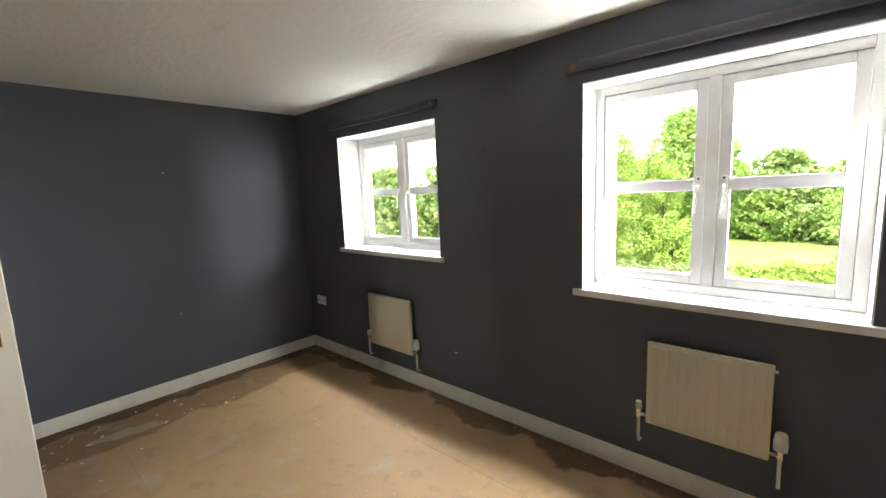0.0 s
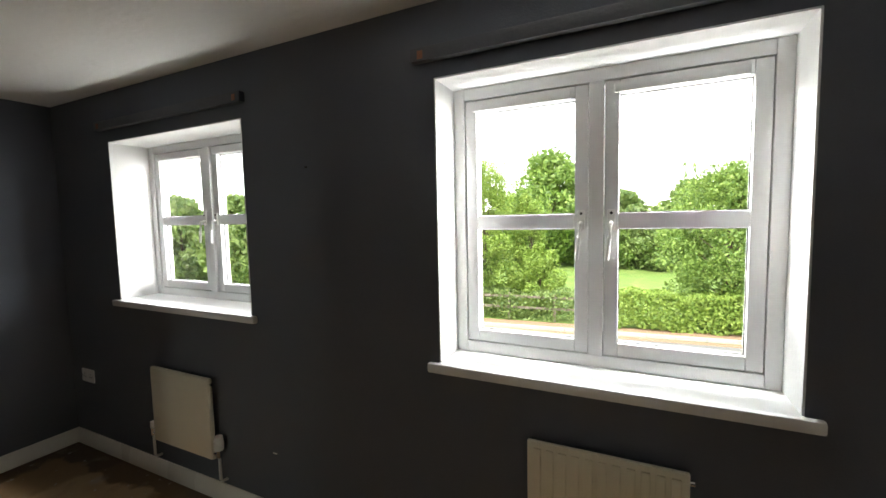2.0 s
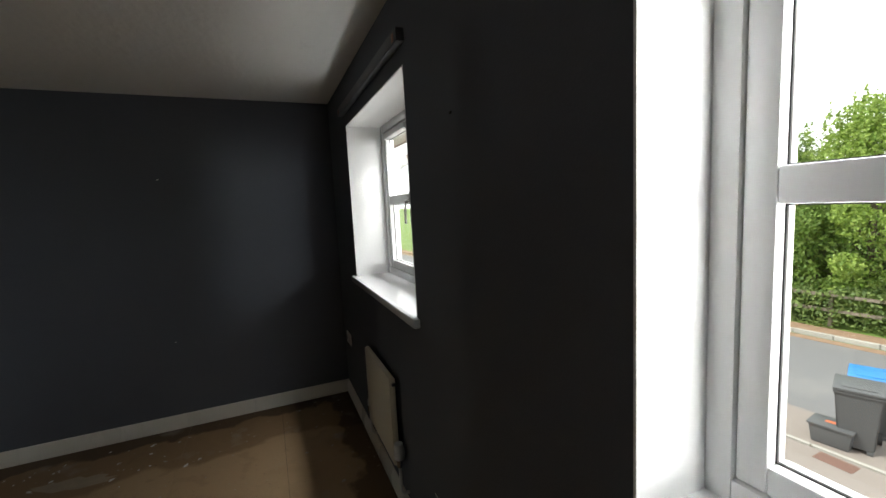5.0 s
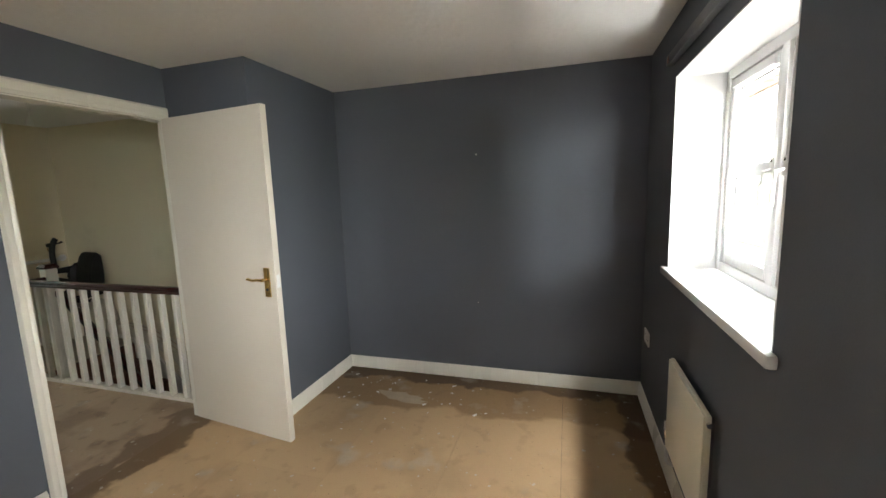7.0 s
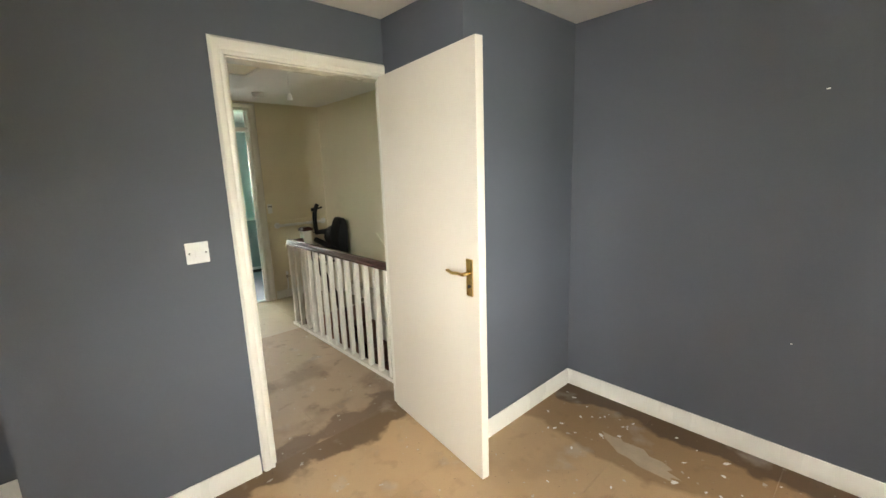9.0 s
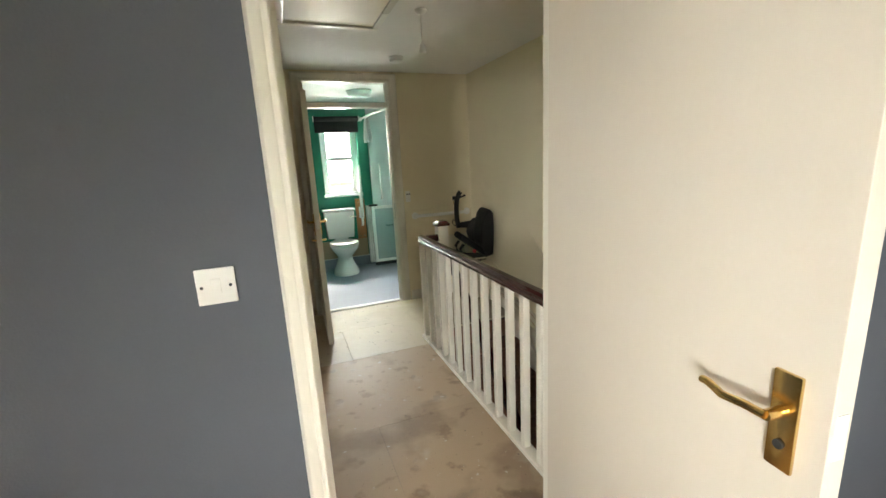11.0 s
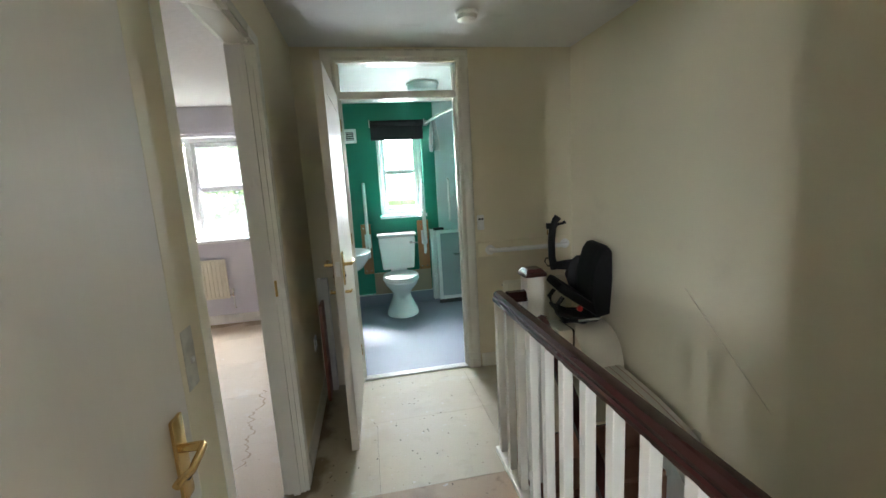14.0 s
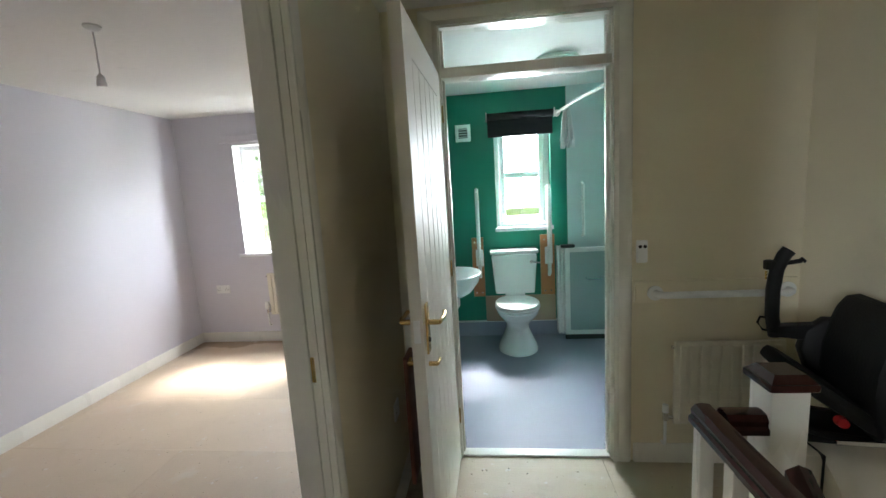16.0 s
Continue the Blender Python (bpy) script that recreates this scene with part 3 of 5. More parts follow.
def door_frame(name, axis, hole, lo, hi, label, overlight=None, sides=(1, 1), cut=(0.055, 0.055), head=0.055):
    """Lining and moulded architraves round an opening; axis is the wall's run."""
    a, b, z0, z1 = hole
    fr = thing(name, label, "door frame", kind="structure")

    def P(u, v, z):
        return (u, v, z) if axis == 'x' else (v, u, z)
    ft = 0.012
    for n_, u0, u1 in (("jamb", a, a + ft), ("jamb", b - ft, b)):
        part(n_, box(bmesh.new(), *P(u0, lo, 0.0), *P(u1, hi, z1)), GLOSS, fr)
    part("head_lining", box(bmesh.new(), *P(a + ft, lo, z1 - ft), *P(b - ft, hi, z1)), GLOSS, fr)
    mid = (lo + hi) / 2
    for u0, u1 in ((a + ft, a + ft + 0.012), (b - ft - 0.012, b - ft)):
        part("door_stop", box(bmesh.new(), *P(u0, mid - 0.018, 0.0), *P(u1, mid + 0.012, z1 - ft)), GLOSS, fr)
    for face, sgn, on in ((lo, -1, sides[0]), (hi, 1, sides[1])):
        if not on:
            continue
        w0, w1 = cut
        for n_, u0, u1, sc in (("architrave", a + 0.006, a + 0.006 - w0, w0 / 0.055), ("architrave", b - 0.006, b - 0.006 + w1, w1 / 0.055)):
            bm = bmesh.new()
            d = 1 if u1 > u0 else -1
            low = [bm.verts.new(P(u0 + d * o * sc, face + sgn * t, 0.0)) for o, t in ARCH]
            top = [bm.verts.new(P(u0 + d * o * sc, face + sgn * t, z1 - 0.006 + o * head / 0.055)) for o, t in ARCH]
            for k in range(len(ARCH)):
                j = (k + 1) % len(ARCH)
                bm.faces.new((low[k], low[j], top[j], top[k]))
            bm.faces.new(low), bm.faces.new(top)
            part(n_, bm, GLOSS, fr)
        bm = bmesh.new()
        l_ = [bm.verts.new(P(a + 0.006 - o * w0 / 0.055, face + sgn * t, z1 - 0.006 + o * head / 0.055)) for o, t in ARCH]
        r_ = [bm.verts.new(P(b - 0.006 + o * w1 / 0.055, face + sgn * t, z1 - 0.006 + o * head / 0.055)) for o, t in ARCH]
        for k in range(len(ARCH)):
            j = (k + 1) % len(ARCH)
            bm.faces.new((l_[k], l_[j], r_[j], r_[k]))
        bm.faces.new(l_), bm.faces.new(r_)
        part("architrave", bm, GLOSS, fr)
    if overlight:
        t0, t1 = overlight
        part("transom_bar", box(bmesh.new(), *P(a + ft, lo - 0.004, t0), *P(b - ft, hi + 0.004, t1), 0.004), GLOSS, fr)
        pane = part("pane", box(bmesh.new(), *P(a + ft + 0.002, mid - 0.003, t1), *P(b - ft - 0.002, mid + 0.003, z1 - ft)), GLASS, fr, "clear overlight glass")
        pane.visible_shadow = False
    return fr


f1 = door_frame("door_frame_1", 'x', D1, YD - 0.05, YD, "white gloss door frame with moulded architrave", cut=(0.012, 0.055), head=0.075, sides=(0, 1))
part("jamb", box(bmesh.new(), -1.207, YD - 0.10, 0.0, -1.195, YD - 0.05, 1.985), GLOSS, f1)
part("head_lining", box(bmesh.new(), -2.09, YD - 0.10, 1.973, -1.207, YD - 0.05, 1.985), GLOSS, f1)
part("strike_plate", box(bmesh.new(), -1.2085, YD - 0.055, 0.96, -1.2065, YD - 0.03, 1.06), BRASS, f1, "worn brass strike plate")
f2 = door_frame("door_frame_2", 'y', D2, XH, XH + 0.08, "white gloss door frame with moulded architrave", cut=(0.070, 0.001))
part("strike_plate", box(bmesh.new(), XH + 0.012, -2.136, 0.955, XH + 0.04, -2.133, 1.025), BRASS, f2, "chrome strike plate")
f3 = door_frame("door_frame_3", 'x', DB, -3.265, -3.165, "white painted door frame with a glazed overlight", (1.967, 2.013), cut=(0.09, 0.09), head=0.075)
part("strike_plate", box(bmesh.new(), -2.222, -3.21, 0.97, -2.22, -3.19, 1.05), CHROME, f3)
solid("threshold_strip", box(bmesh.new(), -2.222, -3.235, 0.0, -1.448, -3.175, 0.012, 0.004), WHITEP, "metal threshold strip at the bathroom door", "threshold strip", "structure")


def lever(parent, x, y, z, side, toward, plate_mat):
    """Backplate and lever on a leaf that stands along +y; side is the way out of its face, toward the lever's way along y."""
    plate = part("backplate", box(bmesh.new(), x, y - 0.021, z - 0.085, x + side * 0.008, y + 0.021, z + 0.085, 0.003), plate_mat, parent)
    bm = bmesh.new()
    cyl(bm, (x + side * 0.006, y, z + 0.02), (x + side * 0.045, y, z + 0.02), 0.009)
    tube(bm, [(x + side * 0.045, y, z + 0.02), (x + side * 0.05, y + toward * 0.03, z + 0.022), (x + side * 0.05, y + toward * 0.07, z + 0.016), (x + side * 0.048, y + toward * 0.10, z + 0.024), (x + side * 0.044, y + toward * 0.115, z + 0.020)], 0.0075)
    part("lever", bm, plate_mat, plate)
    bm = bmesh.new()
    cyl(bm, (x + side * 0.006, y, z - 0.04), (x + side * 0.012, y, z - 0.04), 0.008)
    part("keyhole", bm, DARK, plate)


def door_leaf(name, label, width, at, grooves, height=1.972, metal=BRASS, material=DOORP, extra=False, handles=(1, -1), hz=0.985):
    """A leaf that stands along +y from its hinge, 40 mm thick about x."""
    th = 0.02
    d = thing(name, label, "door", at=at, kind="structure")
    bm = bmesh.new()
    if grooves:
        step = 0.0035
        n_ = grooves
        box(bm, -th + step, 0.0, 0.0, th - step, width, height)
        w = (width - 0.24) / n_
        for s in (-1, 1):
            x0, x1 = (th - step, th) if s > 0 else (-th, -th + step)
            for y0, y1, z0, z1 in ((0, 0.12, 0, height), (width - 0.12, width, 0, height), (0.12, width - 0.12, 0, 0.18), (0.12, width - 0.12, height - 0.12, height)):
                box(bm, x0, y0, z0, x1, y1, z1)
            for k in range(n_):
                box(bm, x0, 0.12 + k * w + 0.004, 0.184, x1, 0.12 + (k + 1) * w - 0.004, height - 0.124)
    else:
        box(bm, -th, 0, 0, th, width, height, 0.0015)
    part("leaf", bm, material, d, soft=False)
    for s in handles:
        lever(d, s * th, width - 0.06, hz, s, -1, metal)
    part("latch_plate", box(bmesh.new(), -0.011, width, 0.955, 0.011, width + 0.002, 1.03), WHITEP, d)
    if extra:
        for s in (1, -1):
            bm = bmesh.new()
            cyl(bm, (s * th, width - 0.06, 0.86), (s * (th + 0.03), width - 0.06, 0.86), 0.008)
            tube(bm, [(s * (th + 0.03), width - 0.06, 0.86), (s * (th + 0.032), width - 0.10, 0.86)], 0.006)
            part("thumb_turn", bm, metal, d)
    for z in (0.2, 1.0, 1.75):
        bm = bmesh.new()
        cyl(bm, (-th - 0.004, -0.004, z), (-th - 0.004, -0.004, z + 0.08), 0.006)
        part("hinge", bm, metal, d)
    return d


door_leaf("door_1", "cream gloss flush door standing open into the dark bedroom", 0.83, pose(-1.998, YD + 0.012, 0.008, 0, 0, -7.0), 0)
door_leaf("door_2", "closed cream gloss cupboard door with brass lever handle", 0.80, pose(XH + 0.018, -0.380, 0.008, 0, 0, 180), 0, handles=(1,), hz=0.90)
door_leaf("door_3", "white boarded bathroom door standing open onto the landing", 0.785, pose(-1.418, -3.155, 0.012, 0, 0, -1.5), 5, metal=BRASS, extra=True)


# ---------- windows ----------
def casement(name, hole, y_in, face, label, glassm=GLASS, split=2, handles=True, opened=None, bars=1, y_sill=True):
    """A white window: outer frame, mullion, sashes with one glazing bar, panes and handles. y_in: the frame's room side; face: +1 looks out to +y."""
    a, b, z0, z1 = hole
    w = thing(name, label, "window", kind="structure")
    D = 0.065 * face

    def bar(n_, x0, zz0, x1, zz1, d0=0.0, d1=1.0, parent=None, bev=0.004):
        return part(n_, box(bmesh.new(), x0, y_in + D * d0, zz0, x1, y_in + D * d1, zz1, bev), UPVC, parent or w)
    fw = 0.045
    bar("frame_jamb", a, z0, a + fw, z1)
    bar("frame_jamb", b - fw, z0, b, z1)
    bar("frame_head", a + fw, z1 - fw, b - fw, z1)
    bar("frame_sill", a + fw, z0, b - fw, z0 + fw)
    mid = (a + b) / 2
    if split == 2:
        bar("mullion", mid - 0.025, z0 + fw, mid + 0.025, z1 - fw, -0.08, 1.0)
        cells = [(a + fw, mid - 0.025), (mid + 0.025, b - fw)]
    else:
        cells = [(a + fw, b - fw)]
    for i, (c0, c1) in enumerate(cells):
        s = thing("sash", "", "")
        for k in ("label", "category"):
            if k in s:
                del s[k]
        s.parent = w
        sw = 0.047
        s0, s1 = z0 + fw + 0.002, z1 - fw - 0.002
        c0, c1 = c0 + 0.002, c1 - 0.002
        zm = s0 + (s1 - s0) * 0.502
        bm = bmesh.new()
        y0, y1 = y_in + D * 0.12, y_in + D * 0.9
        for r_ in ((c0, s0, c0 + sw, s1), (c1 - sw, s0, c1, s1), (c0 + sw, s0, c1 - sw, s0 + sw), (c0 + sw, s1 - sw, c1 - sw, s1), (c0 + sw, zm - 0.028, c1 - sw, zm + 0.028)):
            box(bm, r_[0], y0, r_[1], r_[2], y1, r_[3], 0.005)
        part("sash_frame", bm, UPVC, s)
        if bars == 2:
            part("glazing_bar", box(bmesh.new(), (c0 + c1) / 2 - 0.009, y_in + D * 0.4, s0 + sw, (c0 + c1) / 2 + 0.009, y_in + D * 0.6, s1 - sw), UPVC, s)
        for p0, p1 in ((s0 + sw - 0.004, zm - 0.024), (zm + 0.024, s1 - sw + 0.004)):
            pn = part("pane", box(bmesh.new(), c0 + sw - 0.004, y_in + D * 0.49, p0, c1 - sw + 0.004, y_in + D * 0.51, p1), glassm, s, "", False)
            pn.visible_shadow = False
            gk = bmesh.new()
            g0, g1, ga, gb = c0 + sw, c1 - sw, max(p0, p0 + 0.004), p1 - 0.004
            for r_ in ((g0, ga, g0 + 0.0025, gb), (g1 - 0.0025, ga, g1, gb), (g0, ga, g1, ga + 0.0025), (g0, gb - 0.0025, g1, gb)):
                box(gk, r_[0], y_in + D * 0.46, r_[1], r_[2], y_in + D * 0.54, r_[3])
            part("gasket", gk, RUBBER, s, "", False)
        if handles:
            hx = c1 - sw / 2 if i == 0 else c0 + sw / 2
            zh = zm - 0.0
            bm = bmesh.new()
            box(bm, hx - 0.013, y0 - 0.010 * face, zh - 0.03, hx + 0.013, y0, zh + 0.04, 0.004)
            tube(bm, [(hx, y0 - 0.008 * face, zh - 0.005), (hx, y0 - 0.032 * face, zh - 0.012), (hx - 0.004, y0 - 0.038 * face, zh - 0.06), (hx - 0.012, y0 - 0.036 * face, zh - 0.135)], 0.0072)
            part("window_handle", bm, WHITEP, s, "white lever window handle")
            part("lock_button", cyl(bmesh.new(), (hx, y0 - 0.009 * face, zh + 0.028), (hx, y0 - 0.012 * face, zh + 0.028), 0.005, seg=10), DARK, s, "dark lock button")
        if split == 2 and handles:
            part("trickle_vent", box(bmesh.new(), c0 + 0.03, y_in + D * 0.12 - 0.012 * face, s1 - 0.045, c1 - 0.06, y_in + D * 0.12, s1 - 0.012, 0.004), UPVC, s, "white trickle vent")
        if opened and opened[0] == i:
            hinge = Vector((c0 if opened[1] < 0 else c1, y_in + D, 0))
            s.matrix_basis = Matrix.Translation(hinge) @ pose(0, 0, 0, 0, 0, opened[2]) @ Matrix.Translation(-hinge)
    return w


def reveal(name, hole, y0, y1, material=REVEAL):
    """White plaster lining of the opening's sides and head."""
    a, b, z0, z1 = hole
    t = 0.006
    w = thing(name, "painted plaster window reveal", "window reveal", kind="structure")
    part("reveal_side", box(bmesh.new(), a, y0, z0, a + t, y1, z1), material, w, "", False)
    part("reveal_side", box(bmesh.new(), b - t, y0, z0, b, y1, z1), material, w, "", False)
    part("reveal_head", box(bmesh.new(), a + t, y0, z1 - t, b - t, y1, z1), material, w, "", False)
    return w


def sill(name, hole, y_front, y_back, over, material=SILLM, depth=0.036):
    a, b, z0, z1 = hole
    bm = bmesh.new()
    f = 1 if y_back > y_front else -1
    wall_y = y_front + f * 0.028
    box(bm, a - over, y_front, z0 - depth, b + over, wall_y, z0 + 0.002, 0.009)
    box(bm, a + 0.001, wall_y - f * 0.012, z0 - depth + 0.002, b - 0.001, y_back, z0 + 0.0015)
    return solid(name, bm, material, "glossy white window board", "window sill", "structure")


for i, h, back in ((1, W1, 0.215), (2, W2, 0.165)):
    reveal("reveal_%d" % i, h, YW - 0.001, YW + 0.30)
    a, b, z0, z1 = h
    casement("window_%d" % i, (a + 0.006, b - 0.006, z0 + 0.002, z1 - 0.006), YW + back, 1, "white plastic double casement window with lever handles")
    sill("window_sill_%d" % i, h, YW - 0.030, YW + back + 0.01, 0.042)
reveal("reveal_3", W3, -5.201, -4.999)
casement("window_3", (W3[0] + 0.006, W3[1] - 0.006, W3[2] + 0.002, W3[3] - 0.006), -5.12, -1, "white plastic casement window with one sash swung open", opened=(1, 1, 42), glassm=HAZY)
sill("window_sill_3", W3, -4.97, -5.13, 0.05)
reveal("reveal_4", W4, YR - 0.2, YR + 0.001, GREEN)
casement("window_4", (W4[0] + 0.006, W4[1] - 0.006, W4[2] + 0.002, W4[3] - 0.006), YR - 0.12, -1, "white plastic obscured bathroom window", FROST, 1, False, None, 2)
sill("window_sill_4", W4, YR + 0.02, YR - 0.13, 0.01)


# ---------- balustrade and stairs ----------
def balustrade():
    t = thing("balustrade", "white spindled landing balustrade with dark mahogany handrail", "balustrade")
    y0, y1, x, xr = -2.165, YD - 0.10, -2.150, -2.168
    HR = ((-0.033, 0.0), (-0.033, 0.014), (-0.026, 0.02), (-0.028, 0.034), (-0.018, 0.047), (0, 0.05), (0.018, 0.047), (0.028, 0.034), (0.026, 0.02), (0.033, 0.014), (0.033, 0.0))
    part("handrail", profile(bmesh.new(), HR, (xr, y0 - 0.03, 0.81), (xr, y1, 0.81)), MAHOG, t, "dark mahogany handrail")
    part("handrail_return", profile(bmesh.new(), HR, (xr - 0.033, y0 + 0.003, 0.8095), (-2.292, y0 + 0.003, 0.8095)), MAHOG, t, "short dark mahogany return to the newel")
    part("base_rail", box(bmesh.new(), x - 0.03, y0 - 0.02, 0.0, x + 0.03, y1, 0.028, 0.004), GLOSS, t)
    part("apron", box(bmesh.new(), x - 0.032, y0 - 0.02, -0.25, x - 0.026, y1, 0.0), GLOSS, t)
    me = mesh_of("spindle", box(bmesh.new(), -0.0175, -0.0175, 0.028, 0.0175, 0.0175, 0.812, 0.003), GLOSS)
    n_ = 14
    for k in range(n_):
        ob = new("spindle", me)
        ob.location = (x, y0 + 0.02 + k * (y1 - y0 - 0.06) / (n_ - 1), 0)
        ob.parent = t
    return t


balustrade()


def newel(x, y):
    t = thing("newel_post", "square white newel post with dark mahogany cap", "newel post", at=pose(x, y, 0))
    part("post", box(bmesh.new(), -0.043, -0.043, -0.25, 0.043, 0.043, 0.925, 0.006), GLOSS, t)
    bm = bmesh.new()
    box(bm, -0.055, -0.055, 0.925, 0.055, 0.055, 0.945, 0.005)
    b2 = bmesh.new()
    bmesh.ops.create_cone(b2, cap_ends=True, segments=4, radius1=0.072, radius2=0.05, depth=0.018)
    add(bm, b2, Matrix.Translation((0, 0, 0.954)) @ pose(0, 0, 0, 0, 0, 45))
    part("cap", bm, MAHOG, t, "dark mahogany pyramid cap")
    return t


newel(-2.335, -2.172)
rise, going, ytop = 0.192, 0.225, -2.27


def staircase():
    t = thing("staircase", "steep timber staircase going down with bare brown treads", "stairs", kind="structure")
    for k in range(13):
        z, y = -rise * (k + 1), ytop + going * k
        part("tread", box(bmesh.new(), XS + 0.03, y - 0.015, z - 0.025, -2.178, y + going + 0.0, z, 0.004), TREAD, t)
        part("riser", box(bmesh.new(), XS + 0.03, y - 0.003, z, -2.178, y + 0.009, z + rise - 0.025), TREAD, t)
    bm = bmesh.new()
    o = [(0.0, 0.12), (0.0, -0.24), (0.025, -0.24), (0.025, 0.12)]
    profile(bm, o, (XS + 0.026, ytop - 0.02, 0.02), (XS + 0.026, ytop + going * 12, 0.02 - rise * 12))
    part("wall_string", bm, GLOSS, t, "white painted string against the wall")
    bm = bmesh.new()
    profile(bm, [(-0.03, 0), (-0.03, 0.04), (0.0, 0.055), (0.03, 0.04), (0.03, 0)], (-2.36, ytop + 0.14, 0.68), (-2.36, ytop + 0.14 + going * 9, 0.68 - rise * 9))
    part("stair_handrail", bm, MAHOG, t, "dark mahogany sloping handrail")
    return t


staircase()


# ---------- outdoors ----------
G = -2.75
SL = 0.088


def slab(name, x0, x1, y0, y1, z0, z1, material, label, category, kind="structure"):
    """A strip that follows the road's slant."""
    bm = box(bmesh.new(), x0, y0, z0, x1, y1, z1)
    for v in bm.verts:
        v.co.y += SL * v.co.x
    return solid(name, bm, material, label, category, kind, soft=False)


solid("ground", box(bmesh.new(), -900, -900, G - 0.6, 900, 900, G - 0.115), GRASSM, "wide green grassy ground", "ground", "structure", soft=False)
slab("road", -120, 120, 11.75, 16.9, G - 0.114, G - 0.10, ASPHALT, "grey asphalt residential road", "road")
slab("pavement", -120, 120, 10.35, 11.62, G - 0.114, G, PAVE, "buff asphalt pavement", "pavement")
slab("driveway", -120, 120, 3.6, 10.28, G - 0.114, G - 0.004, PAVE, "buff asphalt forecourt", "driveway")
slab("verge", -120, 120, 17.03, 17.75, G - 0.114, G + 0.01, LITTER, "verge covered in brown leaf litter", "verge")
slab("meadow", -120, 120, 17.75, 60, G - 0.114, G + 0.02, GRASSM, "bright green rough grass", "grass")


def kerb_line(name, y0, y1, zt, n_, length, x0):
    me = mesh_of("kerbstone", box(bmesh.new(), 0.006, y0, G - 0.114, length - 0.006, y1, zt, 0.012), KERB)
    t = thing(name, "row of pale concrete kerbstones", "kerb", kind="structure")
    for k in range(n_):
        ob = new("kerbstone", me)
        x = x0 + k * length
        ob.matrix_world = pose(x, SL * x, 0, 0, 0, math.degrees(math.atan(SL)))
        ob.parent = t


kerb_line("kerb_far", 16.9, 17.03, G + 0.02, 60, 0.92, -28)
kerb_line("kerb_near", 11.62, 11.75, G - 0.085, 60, 0.92, -28)
kerb_line("edging", 10.28, 10.35, G + 0.012, 60, 0.92, -28)
slab("road_marking", 1.2, 5.2, 11.80, 11.88, G - 0.10, G - 0.094, PAINTL, "thin worn white road line", "road marking")
slab("leaf_litter", -60, 60, 16.55, 16.88, G - 0.10, G - 0.093, LITTER, "brown leaf litter in the gutter", "leaf litter")


def leaves(points, size, seed):
    """Many small bent leaf blades at points, as one mesh."""
    rng = np.random.default_rng(seed)
    n_ = len(points)
    d = rng.normal(size=(n_, 3))
    d /= np.linalg.norm(d, axis=1)[:, None]
    e = np.cross(d, rng.normal(size=(n_, 3)))
    e /= np.linalg.norm(e, axis=1)[:, None]
    s = size * rng.uniform(0.6, 1.35, (n_, 1))
    q = np.stack([points - d * s, points + e * s * 0.55, points + d * s, points - e * s * 0.55], 1).reshape(-1, 3)
    f = np.arange(4 * n_).reshape(-1, 4)
    me = bpy.data.meshes.new("crown")
    me.from_pydata(q.tolist(), [], f.tolist())
    return me


def blob_points(rng, centre, radius, count, squash=0.85):
    v = rng.normal(size=(count, 3))
    v /= np.linalg.norm(v, axis=1)[:, None]
    r = radius * rng.uniform(0.35, 1.0, (count, 1)) ** 0.5
    return np.array(centre) + v * r * np.array([1, 1, squash])


def tree(name, label, x, y, height, spread, material, seed, count=9000, leaf=0.085, base=0.15, clumps=46, z=G, spiky=0.0):
    rng = np.random.default_rng(seed)
    t = thing(name, label, "tree", at=pose(x, y, z))
    bm = bmesh.new()
    cyl(bm, (0, 0, -0.1), (0.1, 0.05, height * 0.5), 0.05 * spread + 0.03, 0.03 * spread, 9)
    cyl(bm, (0.1, 0.05, height * 0.5), (0.0, 0.1, height * 0.93), 0.03 * spread, 0.01, 7)
    centres = []
    for k in range(clumps):
        h = base + (1 - base) * (k + 0.5) / clumps
        prof = math.sin(math.pi * min(1, 0.18 + 0.80 * (h - base) / (1 - base))) ** 0.7
        ang = k * 2.399 + rng.uniform(-0.5, 0.5)
        rad = spread * prof * rng.uniform(0.35, 0.95)
        c = (rad * math.cos(ang), rad * math.sin(ang), height * h * rng.uniform(0.93, 1.0))
        centres.append(c)
        if k % 2 == 0:
            cyl(bm, (0.08, 0.04, max(0.2, c[2] * 0.62)), c, 0.03, 0.008, 5)
    part("trunk", bm, BARK, t)
    pts = [blob_points(rng, c, spread * rng.uniform(0.2, 0.38), count // clumps) for c in centres]
    if spiky:
        for k in range(26):
            a, r_ = rng.uniform(0, 6.3), spread * rng.uniform(0, 0.75)
            top = height * rng.uniform(0.92, 1.0 + spiky)
            base_p = np.array([r_ * math.cos(a), r_ * math.sin(a), height * 0.75])
            tip = np.array([r_ * 1.15 * math.cos(a), r_ * 1.15 * math.sin(a), top])
            u = rng.uniform(0, 1, (60, 1))
            pts.append(base_p + (tip - base_p) * u + rng.normal(size=(60, 3)) * 0.09 * (1.15 - u))
    me = leaves(np.concatenate(pts), leaf, seed)
    me.materials.append(material)
    ob = new("crown", me)
    ob.parent = t
    return t


tree("tree", "bushy bright green young tree beside the fence", -5.9, 19.0, 6.6, 2.0, LEAF_B, 3, 28500, 0.058, 0.04, 54, spiky=0.06)
tree("tree", "bushy green young tree beside the fence", -8.6, 19.6, 6.2, 2.1, LEAF_A, 4, 24700, 0.058, 0.04, 50, spiky=0.06)
tree("tree", "slim bright green young tree", -4.0, 20.2, 5.2, 1.1, LEAF_B, 5, 15200, 0.054, 0.05, 34, spiky=0.08)
